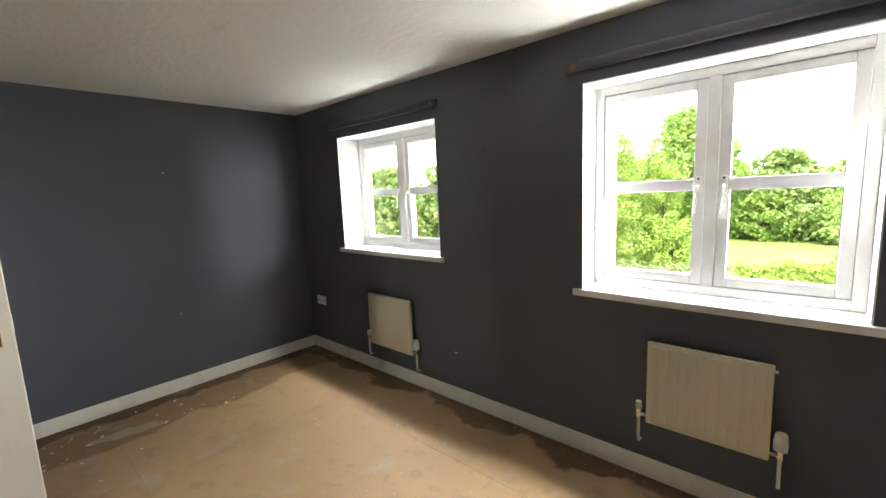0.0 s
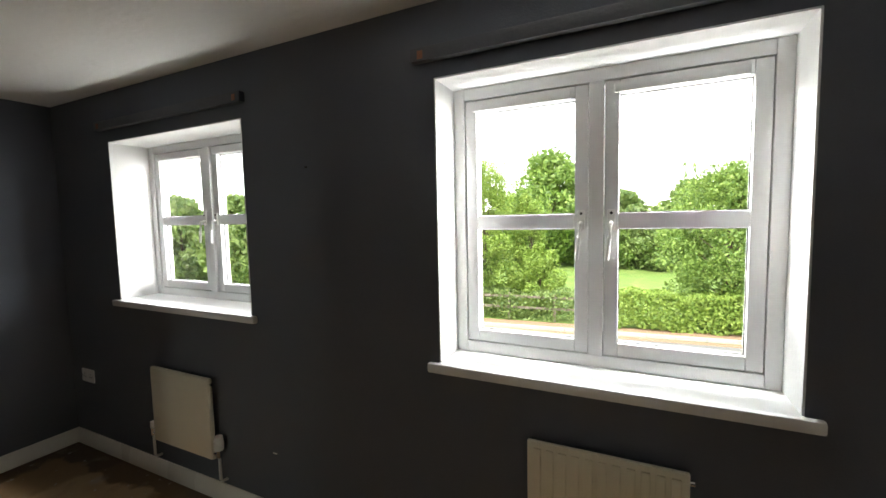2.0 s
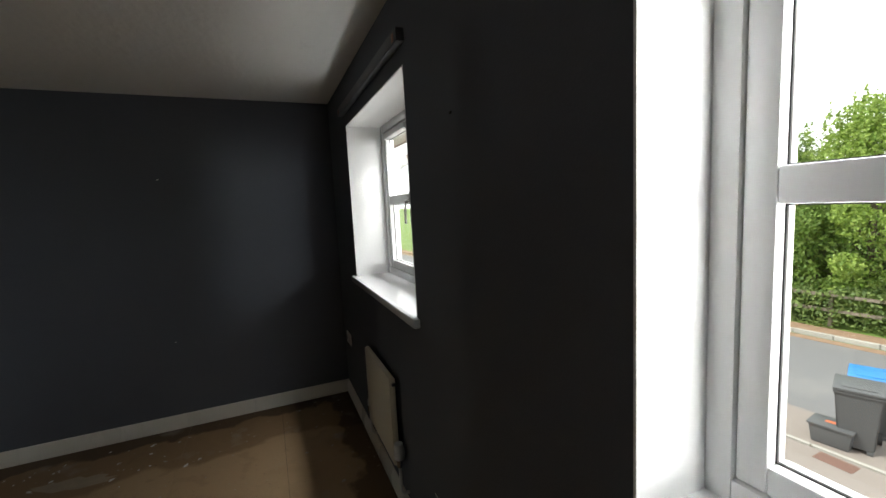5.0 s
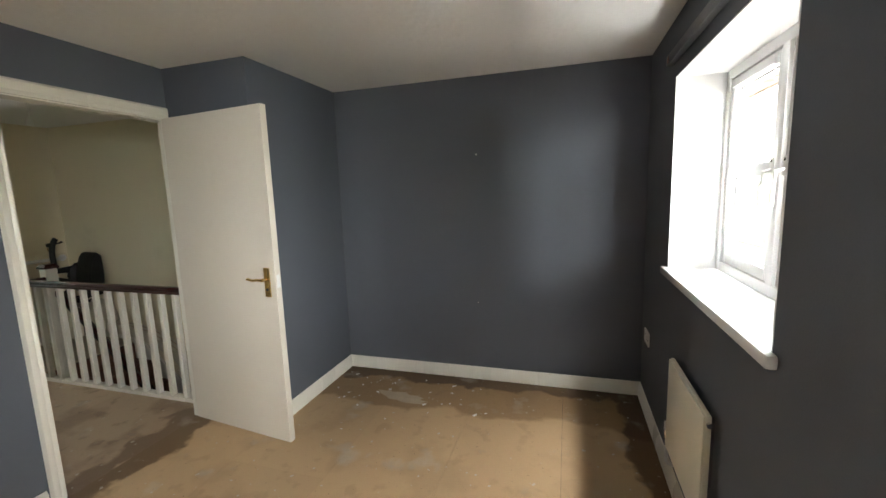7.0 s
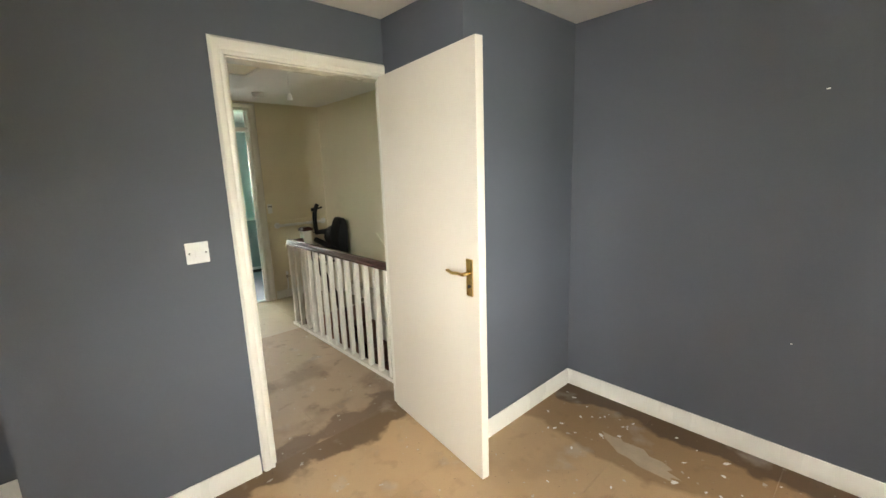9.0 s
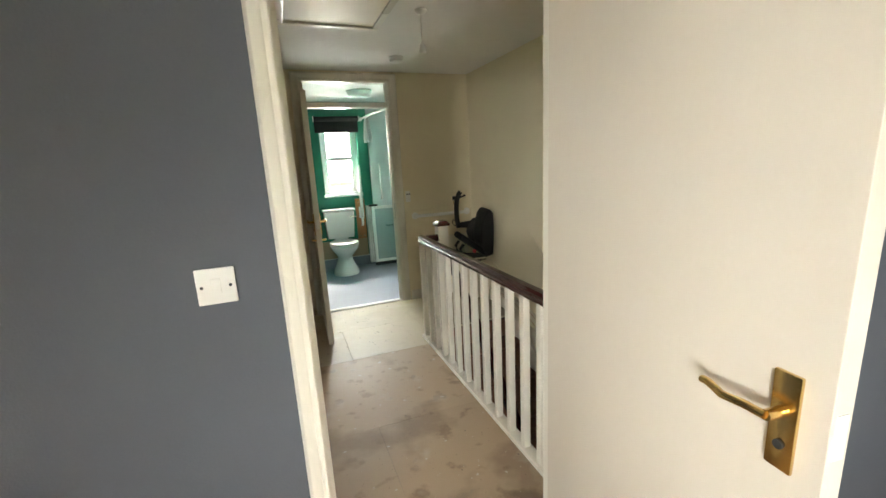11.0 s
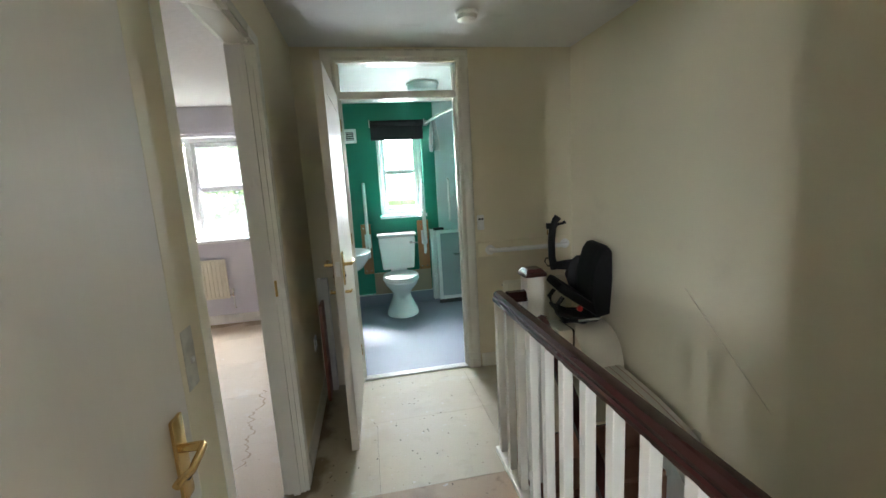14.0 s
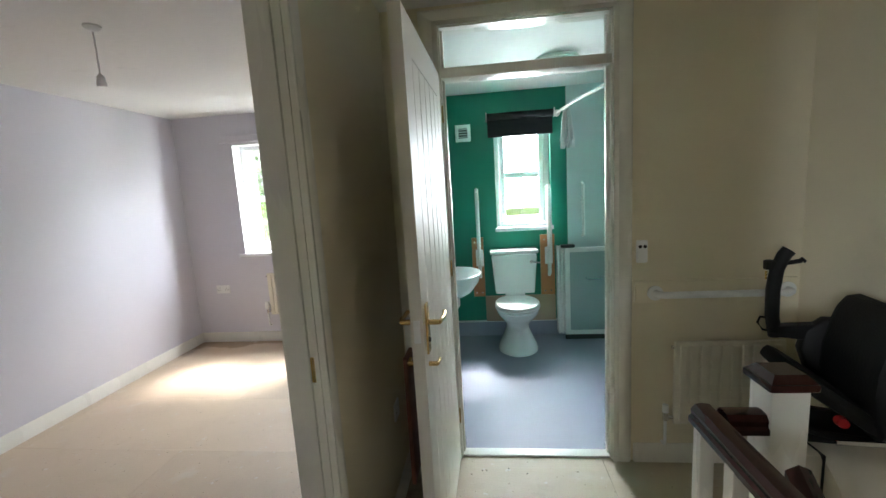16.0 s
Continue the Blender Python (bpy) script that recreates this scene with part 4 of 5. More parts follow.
tree("tree", "broad round green tree beyond the meadow", -6.2, 37.0, 9.3, 4.2, LEAF_A, 6, 13000, 0.2, 0.1, 60)
tree("tree", "large spreading green tree behind the hedge", 3.6, 19.6, 5.9, 2.3, LEAF_A, 7, 30400, 0.065, 0.06, 60, spiky=0.05)
tree("tree", "spreading green tree with browning top behind the hedge", 6.6, 20.0, 6.3, 2.4, LEAF_C, 8, 28500, 0.065, 0.06, 60, spiky=0.08)
tree("tree", "tall thin tree with browning leaves", 5.4, 21.5, 6.9, 1.2, LEAF_D, 9, 7980, 0.048, 0.45, 40, spiky=0.1)
tree("tree", "broad green tree behind the hedge", 10.5, 21.5, 6.4, 2.8, LEAF_A, 10, 12000, 0.11, 0.06, 50)
tree("tree", "bushy dull green roadside tree", -12.5, 20.5, 6.0, 2.4, LEAF_C, 11, 10000, 0.11, 0.05, 46)
tree("tree", "dense green bush behind the roadside fence", -7.2, 18.9, 4.6, 1.9, LEAF_A, 12, 24700, 0.058, 0.02, 50, spiky=0.05)
tree("tree", "low green bush behind the roadside fence", -3.4, 19.2, 2.6, 1.2, LEAF_B, 13, 13300, 0.051, 0.02, 34, spiky=0.1)
tree("tree", "broad low green bush on the meadow", -1.6, 36.5, 3.8, 2.4, LEAF_A, 14, 8000, 0.13, 0.02, 40)
tree("tree", "broad low bright green bush on the meadow", 1.9, 36.0, 4.2, 2.5, LEAF_C, 15, 8000, 0.13, 0.02, 40)
rt = random.Random(4)
far_me = None
for k in range(22):
    x = -62 + k * 5.6 + rt.uniform(-1.5, 1.5)
    if far_me is None:
        far_me = tree("tree", "distant green tree in a row beyond the meadow", x, 42, 6.8, 3.6, LEAF_C, 21, 7000, 0.24, 0.02, 44)
        far_me["group"] = "distant tree row"
    else:
        s = rt.uniform(0.72, 1.02)
        c = copy_thing(far_me, pose(x, 42 + rt.uniform(-3, 4), G, 0, 0, rt.uniform(0, 360)))
        c.scale = (s * 1.15, s * 1.15, s)
for k, (x, y) in enumerate(((-17, 21), (-20.5, 19.5), (-24, 20.5), (-28, 19), (-32, 21), (-37, 20))):
    c = copy_thing(far_me, pose(x, y, G, 0, 0, 47 * k))
    c.scale = (0.75, 0.75, 0.85)
    tagged(c, "leafy green roadside tree further along the road", "tree", "roadside tree row")
garden = None
for k, (x, y, s) in enumerate(((1.6, -12.5, 1.0), (-1.2, -13.5, 1.1), (-4.0, -12.0, 0.95), (4.2, -14, 1.1), (-7, -14, 1.0), (7.5, -13, 1.05))):
    if garden is None:
        garden = tree("tree", "leafy green garden tree behind the house", x, y, 6.9, 3.2, LEAF_C, 41, 26000, 0.075, 0.02, 70)
        garden["group"] = "garden trees"
    else:
        c = copy_thing(garden, pose(x, y, G, 0, 0, 60 * k))
        c.scale = (s, s, s)


def hedge(x0, x1, y0, y1, z0, z1, count, material, seed):
    rng = np.random.default_rng(seed)
    p = rng.uniform((x0, y0, z0), (x1, y1, z1), (count, 3))
    # more leaves towards the faces
    k = rng.integers(0, 3, count)
    p[k == 0, 2] = z1 - np.abs(rng.normal(size=(k == 0).sum())) * 0.10
    p[k == 1, 1] = y0 + np.abs(rng.normal(size=(k == 1).sum())) * 0.10
    p[:, 2] += 0.08 * np.sin(p[:, 0] * 2.1) + 0.05 * np.sin(p[:, 0] * 5.3)
    p[:, 1] += SL * p[:, 0] + 0.06 * np.sin(p[:, 0] * 3.3)
    me = leaves(p, 0.06, seed)
    me.materials.append(material)
    return tagged(new("hedge", me), "dense clipped green roadside hedge", "hedge", kind="stuff")


hedge(-1.0, 9.5, 17.45, 18.5, G + 0.05, G + 1.35, 26000, LEAF_B, 31)
hedge(-12, -1.2, 17.7, 18.9, G + 0.05, G + 1.15, 11000, LEAF_C, 33)


def fence():
    t = thing("fence", "weathered timber post and rail roadside fence", "fence")
    post = mesh_of("post", box(bmesh.new(), -0.05, -0.05, -0.1, 0.05, 0.05, 1.12, 0.008), FENCEW)
    rail = mesh_of("rail", box(bmesh.new(), 0, -0.075, -0.05, 1.8, -0.05, 0.05, 0.006), FENCEW)
    for k in range(8):
        x = -13.2 + 1.8 * k
        ob = new("post", post)
        ob.location = (x, 17.85 + SL * x, G)
        ob.parent = t
        if k < 7:
            for z in (0.55, 1.0):
                r_ = new("rail", rail)
                r_.matrix_world = pose(x, 17.85 + SL * x, G + z, 0, 0, math.degrees(math.atan(SL)))
                r_.parent = t


fence()


def bin_thing(x, y, rot, lid, label):
    t = thing("wheelie_bin", label, "bin", "bins by the road", pose(x, y, G, 0, 0, rot))
    bm = bmesh.new()
    lo = [bm.verts.new(p) for p in ((-0.21, -0.25, 0.05), (0.21, -0.25, 0.05), (0.21, 0.22, 0.05), (-0.21, 0.22, 0.05))]
    hi = [bm.verts.new(p) for p in ((-0.28, -0.33, 0.98), (0.28, -0.33, 0.98), (0.28, 0.28, 0.98), (-0.28, 0.28, 0.98))]
    for k in range(4):
        bm.faces.new((lo[k], lo[(k + 1) % 4], hi[(k + 1) % 4], hi[k]))
    bm.faces.new(lo), bm.faces.new(hi)
    bmesh.ops.bevel(bm, geom=bm.edges[:], offset=0.02, segments=2, affect='EDGES')
    box(bm, -0.295, -0.345, 0.94, 0.295, 0.295, 0.985, 0.01)
    box(bm, -0.20, -0.27, 0.0, -0.12, -0.2, 0.06, 0.005)
    box(bm, 0.12, -0.27, 0.0, 0.20, -0.2, 0.06, 0.005)
    part("body", bm, BINGREY, t)
    bm = bmesh.new()
    box(bm, -0.30, -0.36, 0.987, 0.30, 0.33, 1.035, 0.02)
    box(bm, -0.2, -0.26, 1.03, 0.2, 0.22, 1.05, 0.01)
    part("lid", bm, lid, t)
    bm = bmesh.new()
    tube(bm, [(-0.24, 0.34, 0.98), (-0.24, 0.39, 0.99), (0.24, 0.39, 0.99), (0.24, 0.34, 0.98)], 0.014)
    part("handle", bm, BINGREY, t)
    for s in (-1, 1):
        bm = bmesh.new()
        cyl(bm, (s * 0.24, 0.24, 0.10), (s * 0.29, 0.24, 0.10), 0.10, seg=20)
        part("wheel", bm, RUBBER, t)
    return t


bin_thing(-2.82, 10.66, 20, BINGREY, "grey wheelie bin with grey lid on the pavement")
bin_thing(-2.92, 11.36, 20, BINBLUE, "grey wheelie bin with blue lid on the pavement")


def crate():
    t = thing("recycling_box", "low dark grey recycling box with lid", "recycling box", at=pose(-3.02, 10.42, G, 0, 0, 8))
    bm = bmesh.new()
    box(bm, -0.27, -0.19, 0.0, 0.27, 0.19, 0.30, 0.02)
    for v in bm.verts:
        k = 0.86 + 0.14 * v.co.z / 0.3
        v.co.x *= k
        v.co.y *= k
    part("tub", bm, BINGREY, t)
    part("lid", box(bmesh.new(), -0.29, -0.21, 0.30, 0.29, 0.21, 0.34, 0.012), BINGREY, t)
    part("sticker", box(bmesh.new(), -0.10, -0.03, 0.341, 0.12, 0.05, 0.344), ORANGE, t, "orange and white sticker")


crate()
solid("drain_cover", box(bmesh.new(), -2.98, 9.72, G - 0.004, -2.5, 9.98, G + 0.002, 0.001), IRON, "rusty iron drain cover in the forecourt", "drain cover")
bm = bmesh.new()
cyl(bm, (0, 0, 0), (0, 0, 8.6), 0.07, 0.045, 10)
tube(bm, [(0, 0, 8.55), (0.1, 0, 8.75), (0.7, 0, 8.85)], 0.035, 8)
box(bm, 0.65, -0.09, 8.80, 1.15, 0.09, 8.9, 0.02)
lamp = solid("street_lamp", bm, KERB, "slim grey street lamp beyond the meadow", "street lamp")
lamp.location = (-10.2, 36, G)


# eaves outside the front windows
def eaves():
    t = thing("eaves", "white boxed eaves with soffit vents and gutter", "eaves", kind="structure")
    part("soffit", box(bmesh.new(), -6, YW + 0.30, 2.12, 6, 3.500, 2.135), UPVC, t)
    part("fascia", box(bmesh.new(), -6, 3.500, 2.11, 6, 3.520, 2.32), UPVC, t)
    for k in range(34):
        x = -3.3 + k * 0.16
        part("soffit_vent", box(bmesh.new(), x, 3.400, 2.117, x + 0.085, 3.455, 2.12), FILLER, t)
    bm = bmesh.new()
    tube(bm, [(-6, 3.580, 2.24), (6, 3.580, 2.24)], 0.06, 12)
    part("gutter", bm, UPVC, t)
    bm = bmesh.new()
    tube(bm, [(-2.62, 3.560, 2.2), (-2.62, 3.560, 2.02), (-2.62, 3.45, 1.95), (-2.62, 3.12, 1.8), (-2.62, 3.05, 1.7), (-2.62, 3.05, -2.6)], 0.036, 12)
    part("downpipe", bm, UPVC, t, "white plastic downpipe")


eaves()


# ---------- front bedroom fittings ----------
def radiator(name, label, x0, x1, z0, z1, y_wall, out, ridges, valves=((1, 1), (-1, 0)), material=RADM):
    """A panel radiator on a wall of constant y; out is the way into the room."""
    t = thing(name, label, "radiator", at=pose((x0 + x1) / 2, y_wall, z0))
    w, h = x1 - x0, z1 - z0

    def B(bm, a, d0, z, b, d1, zz, bev=0.0):
        return box(bm, a, out * d0, z, b, out * d1, zz, bev)
    bm = bmesh.new()
    B(bm, -w / 2, 0.028, 0.0, w / 2, 0.048, h, 0.008)
    if ridges:
        step = (w - 0.03) / ridges
        rib_me = mesh_of("rib", box(bmesh.new(), -step * 0.32, -0.006, -h / 2 + 0.02, step * 0.32, 0.006, h / 2 - 0.02, 0.004), material)
        for k in range(ridges):
            a = -w / 2 + 0.015 + k * step
            rib = new("rib", rib_me)
            rib.location = (a + step / 2, out * 0.05, h / 2)
            rib.parent = t
    else:
        B(bm, -w / 2 + 0.004, 0.046, 0.004, w / 2 - 0.004, 0.054, h - 0.004, 0.004)
    part("panel", bm, material, t)
    bm = bmesh.new()
    for k in range(12):
        a = -w / 2 + 0.03 + k * (w - 0.06) / 12
        B(bm, a, 0.012, 0.03, a + 0.012, 0.028, h - 0.03)
    part("convector_fins", bm, material, t, "", False)
    for s in (-1, 1):
        part("bracket", B(bmesh.new(), s * w * 0.35 - 0.015, 0.0, h * 0.3, s * w * 0.35 + 0.015, 0.014, h * 0.9), CHROME, t)
    for s, big in valves:
        x = s * (w / 2 + 0.035)
        bm = bmesh.new()
        cyl(bm, (s * w / 2, out * 0.038, 0.035), (x, out * 0.038, 0.035), 0.010, seg=12)
        cyl(bm, (x, out * 0.038, 0.02), (x, out * 0.038, 0.065), 0.013, seg=12)
        v = part("valve", bm, CHROME, t, "chrome radiator valve")
        bm = bmesh.new()
        if big:
            cyl(bm, (x, out * 0.038, 0.062), (x, out * 0.038, 0.095), 0.024, 0.026, 16)
            cyl(bm, (x, out * 0.038, 0.095), (x, out * 0.038, 0.135), 0.026, 0.020, 16)
        else:
            cyl(bm, (x, out * 0.038, 0.062), (x, out * 0.038, 0.10), 0.015, 0.014, 14)
        part("valve_cap", bm, WHITEP, v, "white plastic valve head")
        bm = bmesh.new()
        tube(bm, [(x, out * 0.038, 0.03), (x, out * 0.038, -0.10), (x, out * 0.03, -0.115), (x, 0, -0.12)], 0.0075, 10)
        part("tail_pipe", bm, WHITEP, v, "white painted pipe")
    bm = bmesh.new()
    cyl(bm, (w / 2, out * 0.038, h - 0.03), (w / 2 + 0.012, out * 0.038, h - 0.03), 0.009, seg=10)
    part("bleed_plug", bm, CHROME, t)
    return t


radiator("radiator", "small flat cream panel radiator below the small window", -1.985, -1.475, 0.25, 0.69, YW, -1, 0)
radiator("radiator", "cream ribbed panel radiator below the wide window", 0.20, 0.685, 0.312, 0.738, YW, -1, 11)


def batten(x0, x1, z):
    t = thing("curtain_batten", "dark painted timber curtain batten above the window", "curtain batten", "curtain battens")
    part("board", box(bmesh.new(), x0, YW - 0.032, z - 0.024, x1, YW, z + 0.024, 0.004), RAILP, t)
    for x in (x0 + 0.03, x1 - 0.05):
        part("bare_patch", box(bmesh.new(), x, YW - 0.0335, z - 0.017, x + 0.022, YW - 0.031, z + 0.012, 0.0004), RUST, t, "bare wood where a bracket was removed")


batten(-2.41, -1.145, 2.092)
batten(-0.23, 1.0, 2.10)


def wall_plate(name, label, cat, x0, z0, x1, z1, y, out, rocker=True, sockets=0):
    t = thing(name, label, cat, at=pose((x0 + x1) / 2, y, (z0 + z1) / 2))
    w, h = (x1 - x0) / 2, (z1 - z0) / 2
    part("plate", box(bmesh.new(), -w, 0, -h, w, out * 0.009, h, 0.003), WHITEP, t)
    if rocker:
        part("rocker", box(bmesh.new(), -0.011, out * 0.009, -0.02, 0.011, out * 0.014, 0.02, 0.002), WHITEP, t)
    for k in range(sockets):
        sx = (k - (sockets - 1) / 2) * w
        bm = bmesh.new()
        for dx, dz in ((0, 0.012), (-0.011, -0.008), (0.011, -0.008)):
            box(bm, sx + dx - 0.003, out * 0.0085, dz - 0.004, sx + dx + 0.003, out * 0.0095, dz + 0.004)
        part("socket_hole", bm, DARK, t, "", False)
    for s in (-1, 1):
        bm = bmesh.new()
        cyl(bm, (s * (w - 0.012), out * 0.0085, 0), (s * (w - 0.012), out * 0.0105, 0), 0.004, seg=8)
        part("screw", bm, CHROME, t)
    return t


wall_plate("light_switch", "white single light switch beside the door", "light switch", -1.043, 1.107, -0.955, 1.198, YD, 1)
wall_plate("wall_socket", "white double wall socket near the corner", "wall socket", -2.86, 0.455, -2.715, 0.542, YW, -1, False, 2)


def wall_mark(name, label, cat, p, sx, sy, sz, material):
    return solid(name, box(bmesh.new(), p[0] - sx, p[1] - sy, p[2] - sz, p[0] + sx, p[1] + sy, p[2] + sz, min(sx, sy, sz) * 0.6), material, label, cat)


wall_mark("wall_hole", "small dark screw hole in the slate wall", "screw hole", (-0.785, YW - 0.001, 1.74), 0.007, 0.002, 0.004, DARK)
wall_mark("wall_plug", "white plastic plug stuck in the slate wall", "wall plug", (XL + 0.002, 1.53, 1.74), 0.002, 0.007, 0.003, WHITEP)
wall_mark("wall_chip", "white paint chip in the slate wall", "paint chip", (XL + 0.001, 1.52, 0.62), 0.001, 0.004, 0.002, WHITEP)
wall_mark("wall_chip", "white paint chip in the slate wall", "paint chip", (-1.07, YW - 0.001, 0.36), 0.014, 0.002, 0.003, WHITEP)
rp = random.Random(12)
for k in range(40):
    x, y = XL + 0.12 + abs(rp.gauss(0, 0.32)), rp.uniform(0.45, 1.7)
    r_ = rp.uniform(0.004, 0.018)
    bm = bmesh.new()
    b2 = bmesh.new()
    bmesh.ops.create_circle(b2, cap_ends=True, segments=7, radius=r_)
    for v in b2.verts:
        v.co *= rp.uniform(0.6, 1.4)
        v.co.x *= 0.6
    add(bm, b2, pose(x, y, 0.0012, 0, 0, rp.uniform(0, 180)))
    solid("paint_spot", bm, REVEAL, "white paint splash dried on the floor", "paint spot", group="paint spots on the floor")
bm = bmesh.new()
b2 = bmesh.new()
bmesh.ops.create_circle(b2, cap_ends=True, segments=24, radius=0.2)
for v in b2.verts:
    v.co.x *= 0.28 * rp.uniform(0.5, 1.3)
    v.co.y *= rp.uniform(0.8, 1.2)
add(bm, b2, pose(XL + 0.42, 1.02, 0.0013, 0, 0, -12))
solid("filler_smear", bm, mat("thin_grey_smear", (0.45, 0.36, 0.26), 0.6, 0.3, 9, 0.1), "thin pale grey smear of filler on the floor", "filler smear")


# ---------- landing fittings ----------
def pendant(name, x, y, drop, label):
    t = thing(name, label, "pendant light", "bare pendants", at=pose(x, y, H0))
    bm = bmesh.new()
    lathe(bm, (0, 0, 0), [(0.036, 0.036, 0, 0), (0.036, 0.036, -0.008, 0), (0.022, 0.022, -0.022, 0), (0.008, 0.008, -0.026, 0)], 20)
    part("ceiling_rose", bm, WHITEP, t)
    bm = bmesh.new()
    cyl(bm, (0, 0, -0.024), (0, 0, -drop + 0.05), 0.0035, seg=8)
    part("flex", bm, WHITEP, t)
    bm = bmesh.new()
    lathe(bm, (0, 0, -drop), [(0.016, 0.016, 0, 0), (0.020, 0.020, 0.002, 0), (0.020, 0.020, 0.022, 0), (0.017, 0.017, 0.026, 0), (0.016, 0.016, 0.045, 0), (0.006, 0.006, 0.058, 0)], 18)
    part("lamp_holder", bm, WHITEP, t, "white lamp holder without a bulb")


pendant("pendant_light", -2.045, -1.56, 0.235, "white ceiling pendant with an empty lamp holder")
pendant("pendant_light", 0.13, -2.97, 0.27, "white ceiling pendant with an empty lamp holder in the lilac bedroom")


def smoke_alarm(x, y):
    t = thing("smoke_alarm", "round white smoke alarm on the ceiling", "smoke alarm", at=pose(x, y, H0))
    bm = bmesh.new()
    lathe(bm, (0, 0, 0), [(0.062, 0.062, 0, 0), (0.062, 0.062, -0.012, 0), (0.056, 0.056, -0.016, 0)], 28)
    part("base", bm, WHITEP, t)
    bm = bmesh.new()
    lathe(bm, (0, 0, 0), [(0.054, 0.054, -0.016, 0), (0.052, 0.052, -0.036, 0), (0.034, 0.034, -0.044, 0)], 28)
    part("cover", bm, WHITEP, t)


smoke_alarm(-2.18, -2.61)


def hatch():
    t = thing("loft_hatch", "cream painted square loft hatch with raised trim", "loft hatch", kind="structure")
    x0, x1, y0, y1 = -1.875, -1.26, -1.935, -1.235
    part("panel", box(bmesh.new(), x0 + 0.04, y0 + 0.04, H0 - 0.006, x1 - 0.04, y1 - 0.04, H0), CREAM, t)
    for b in ((x0, y0, x1, y0 + 0.04), (x0, y1 - 0.04, x1, y1), (x0, y0 + 0.04, x0 + 0.04, y1 - 0.04), (x1 - 0.04, y0 + 0.04, x1, y1 - 0.04)):
        part("trim", box(bmesh.new(), b[0], b[1], H0 - 0.016, b[2], b[3], H0, 0.004), GLOSS, t)


hatch()
solid("filler_patch", box(bmesh.new(), XH - 0.0015, -1.255, 1.0, XH + 0.001, -1.205, 1.13, 0.0006), mat("pale_filler", (0.58, 0.56, 0.50), 0.7, 0.25, 25, 0.3, 60, stain=((0.40, 0.39, 0.36), 14, 0.5, 0.7)), "rough grey filler patch on the landing wall", "filler patch")
wall_mark("screw_plug", "white screw plug in the filler patch", "screw plug", (XH - 0.003, -1.235, 1.06), 0.002, 0.006, 0.006, WHITEP)
t_ = wall_plate("wall_switch", "small white switch plate low on the landing wall", "wall switch", -0.04, -0.04, 0.04, 0.04, 0, 1)
t_.matrix_world = pose(XH, -2.88, 0.445, 0, 0, 90)


def controller():
    t = thing("lift_remote", "small white wall remote with two dark buttons", "lift control", at=pose(-2.36, -3.165, 1.098))
    part("body", box(bmesh.new(), -0.026, 0, -0.055, 0.026, 0.022, 0.055, 0.01), WHITEP, t)
    for s in (-1, 1):
        bm = bmesh.new()
        cyl(bm, (s * 0.011, 0.021, 0.025), (s * 0.011, 0.025, 0.025), 0.008, seg=12)
        part("button", bm, DARK, t)


controller()


def grab_rail():
    t = thing("grab_rail", "white plastic grab rail on a painted backing board", "grab rail")
    part("backing_board", box(bmesh.new(), -3.05, -3.165, 0.845, -2.33, -3.147, 0.95, 0.003), CREAM, t)
    bm = bmesh.new()
    tube(bm, [(-2.42, -3.15, 0.895), (-2.425, -3.11, 0.895), (-2.45, -3.095, 0.895), (-2.98, -3.095, 0.893), (-3.0, -3.11, 0.893), (-3.005, -3.15, 0.893)], 0.017, 12)
    part("bar", bm, WHITEP, t)
    for x in (-2.42, -3.005):
        bm = bmesh.new()
        cyl(bm, (x, -3.147, 0.894), (x, -3.139, 0.894), 0.036, seg=20)
        part("flange", bm, WHITEP, t)


grab_rail()
radiator("radiator", "cream ribbed panel radiator below the grab rail", -3.0, -2.505, 0.228, 0.656, -3.165, 1, 10, valves=((1, 0),))
solid("leaning_board", box(bmesh.new(), -1.225, -3.135, 0.002, -1.205, -2.95, 0.66, 0.003), REDWOOD, "reddish brown board stored behind the bathroom door", "board")
solid("boxed_pipe", box(bmesh.new(), -1.26, -3.163, 0.0, -1.19, -3.10, 0.80, 0.004), GLOSS, "white boxed pipe in the landing corner", "boxed pipe", "structure")


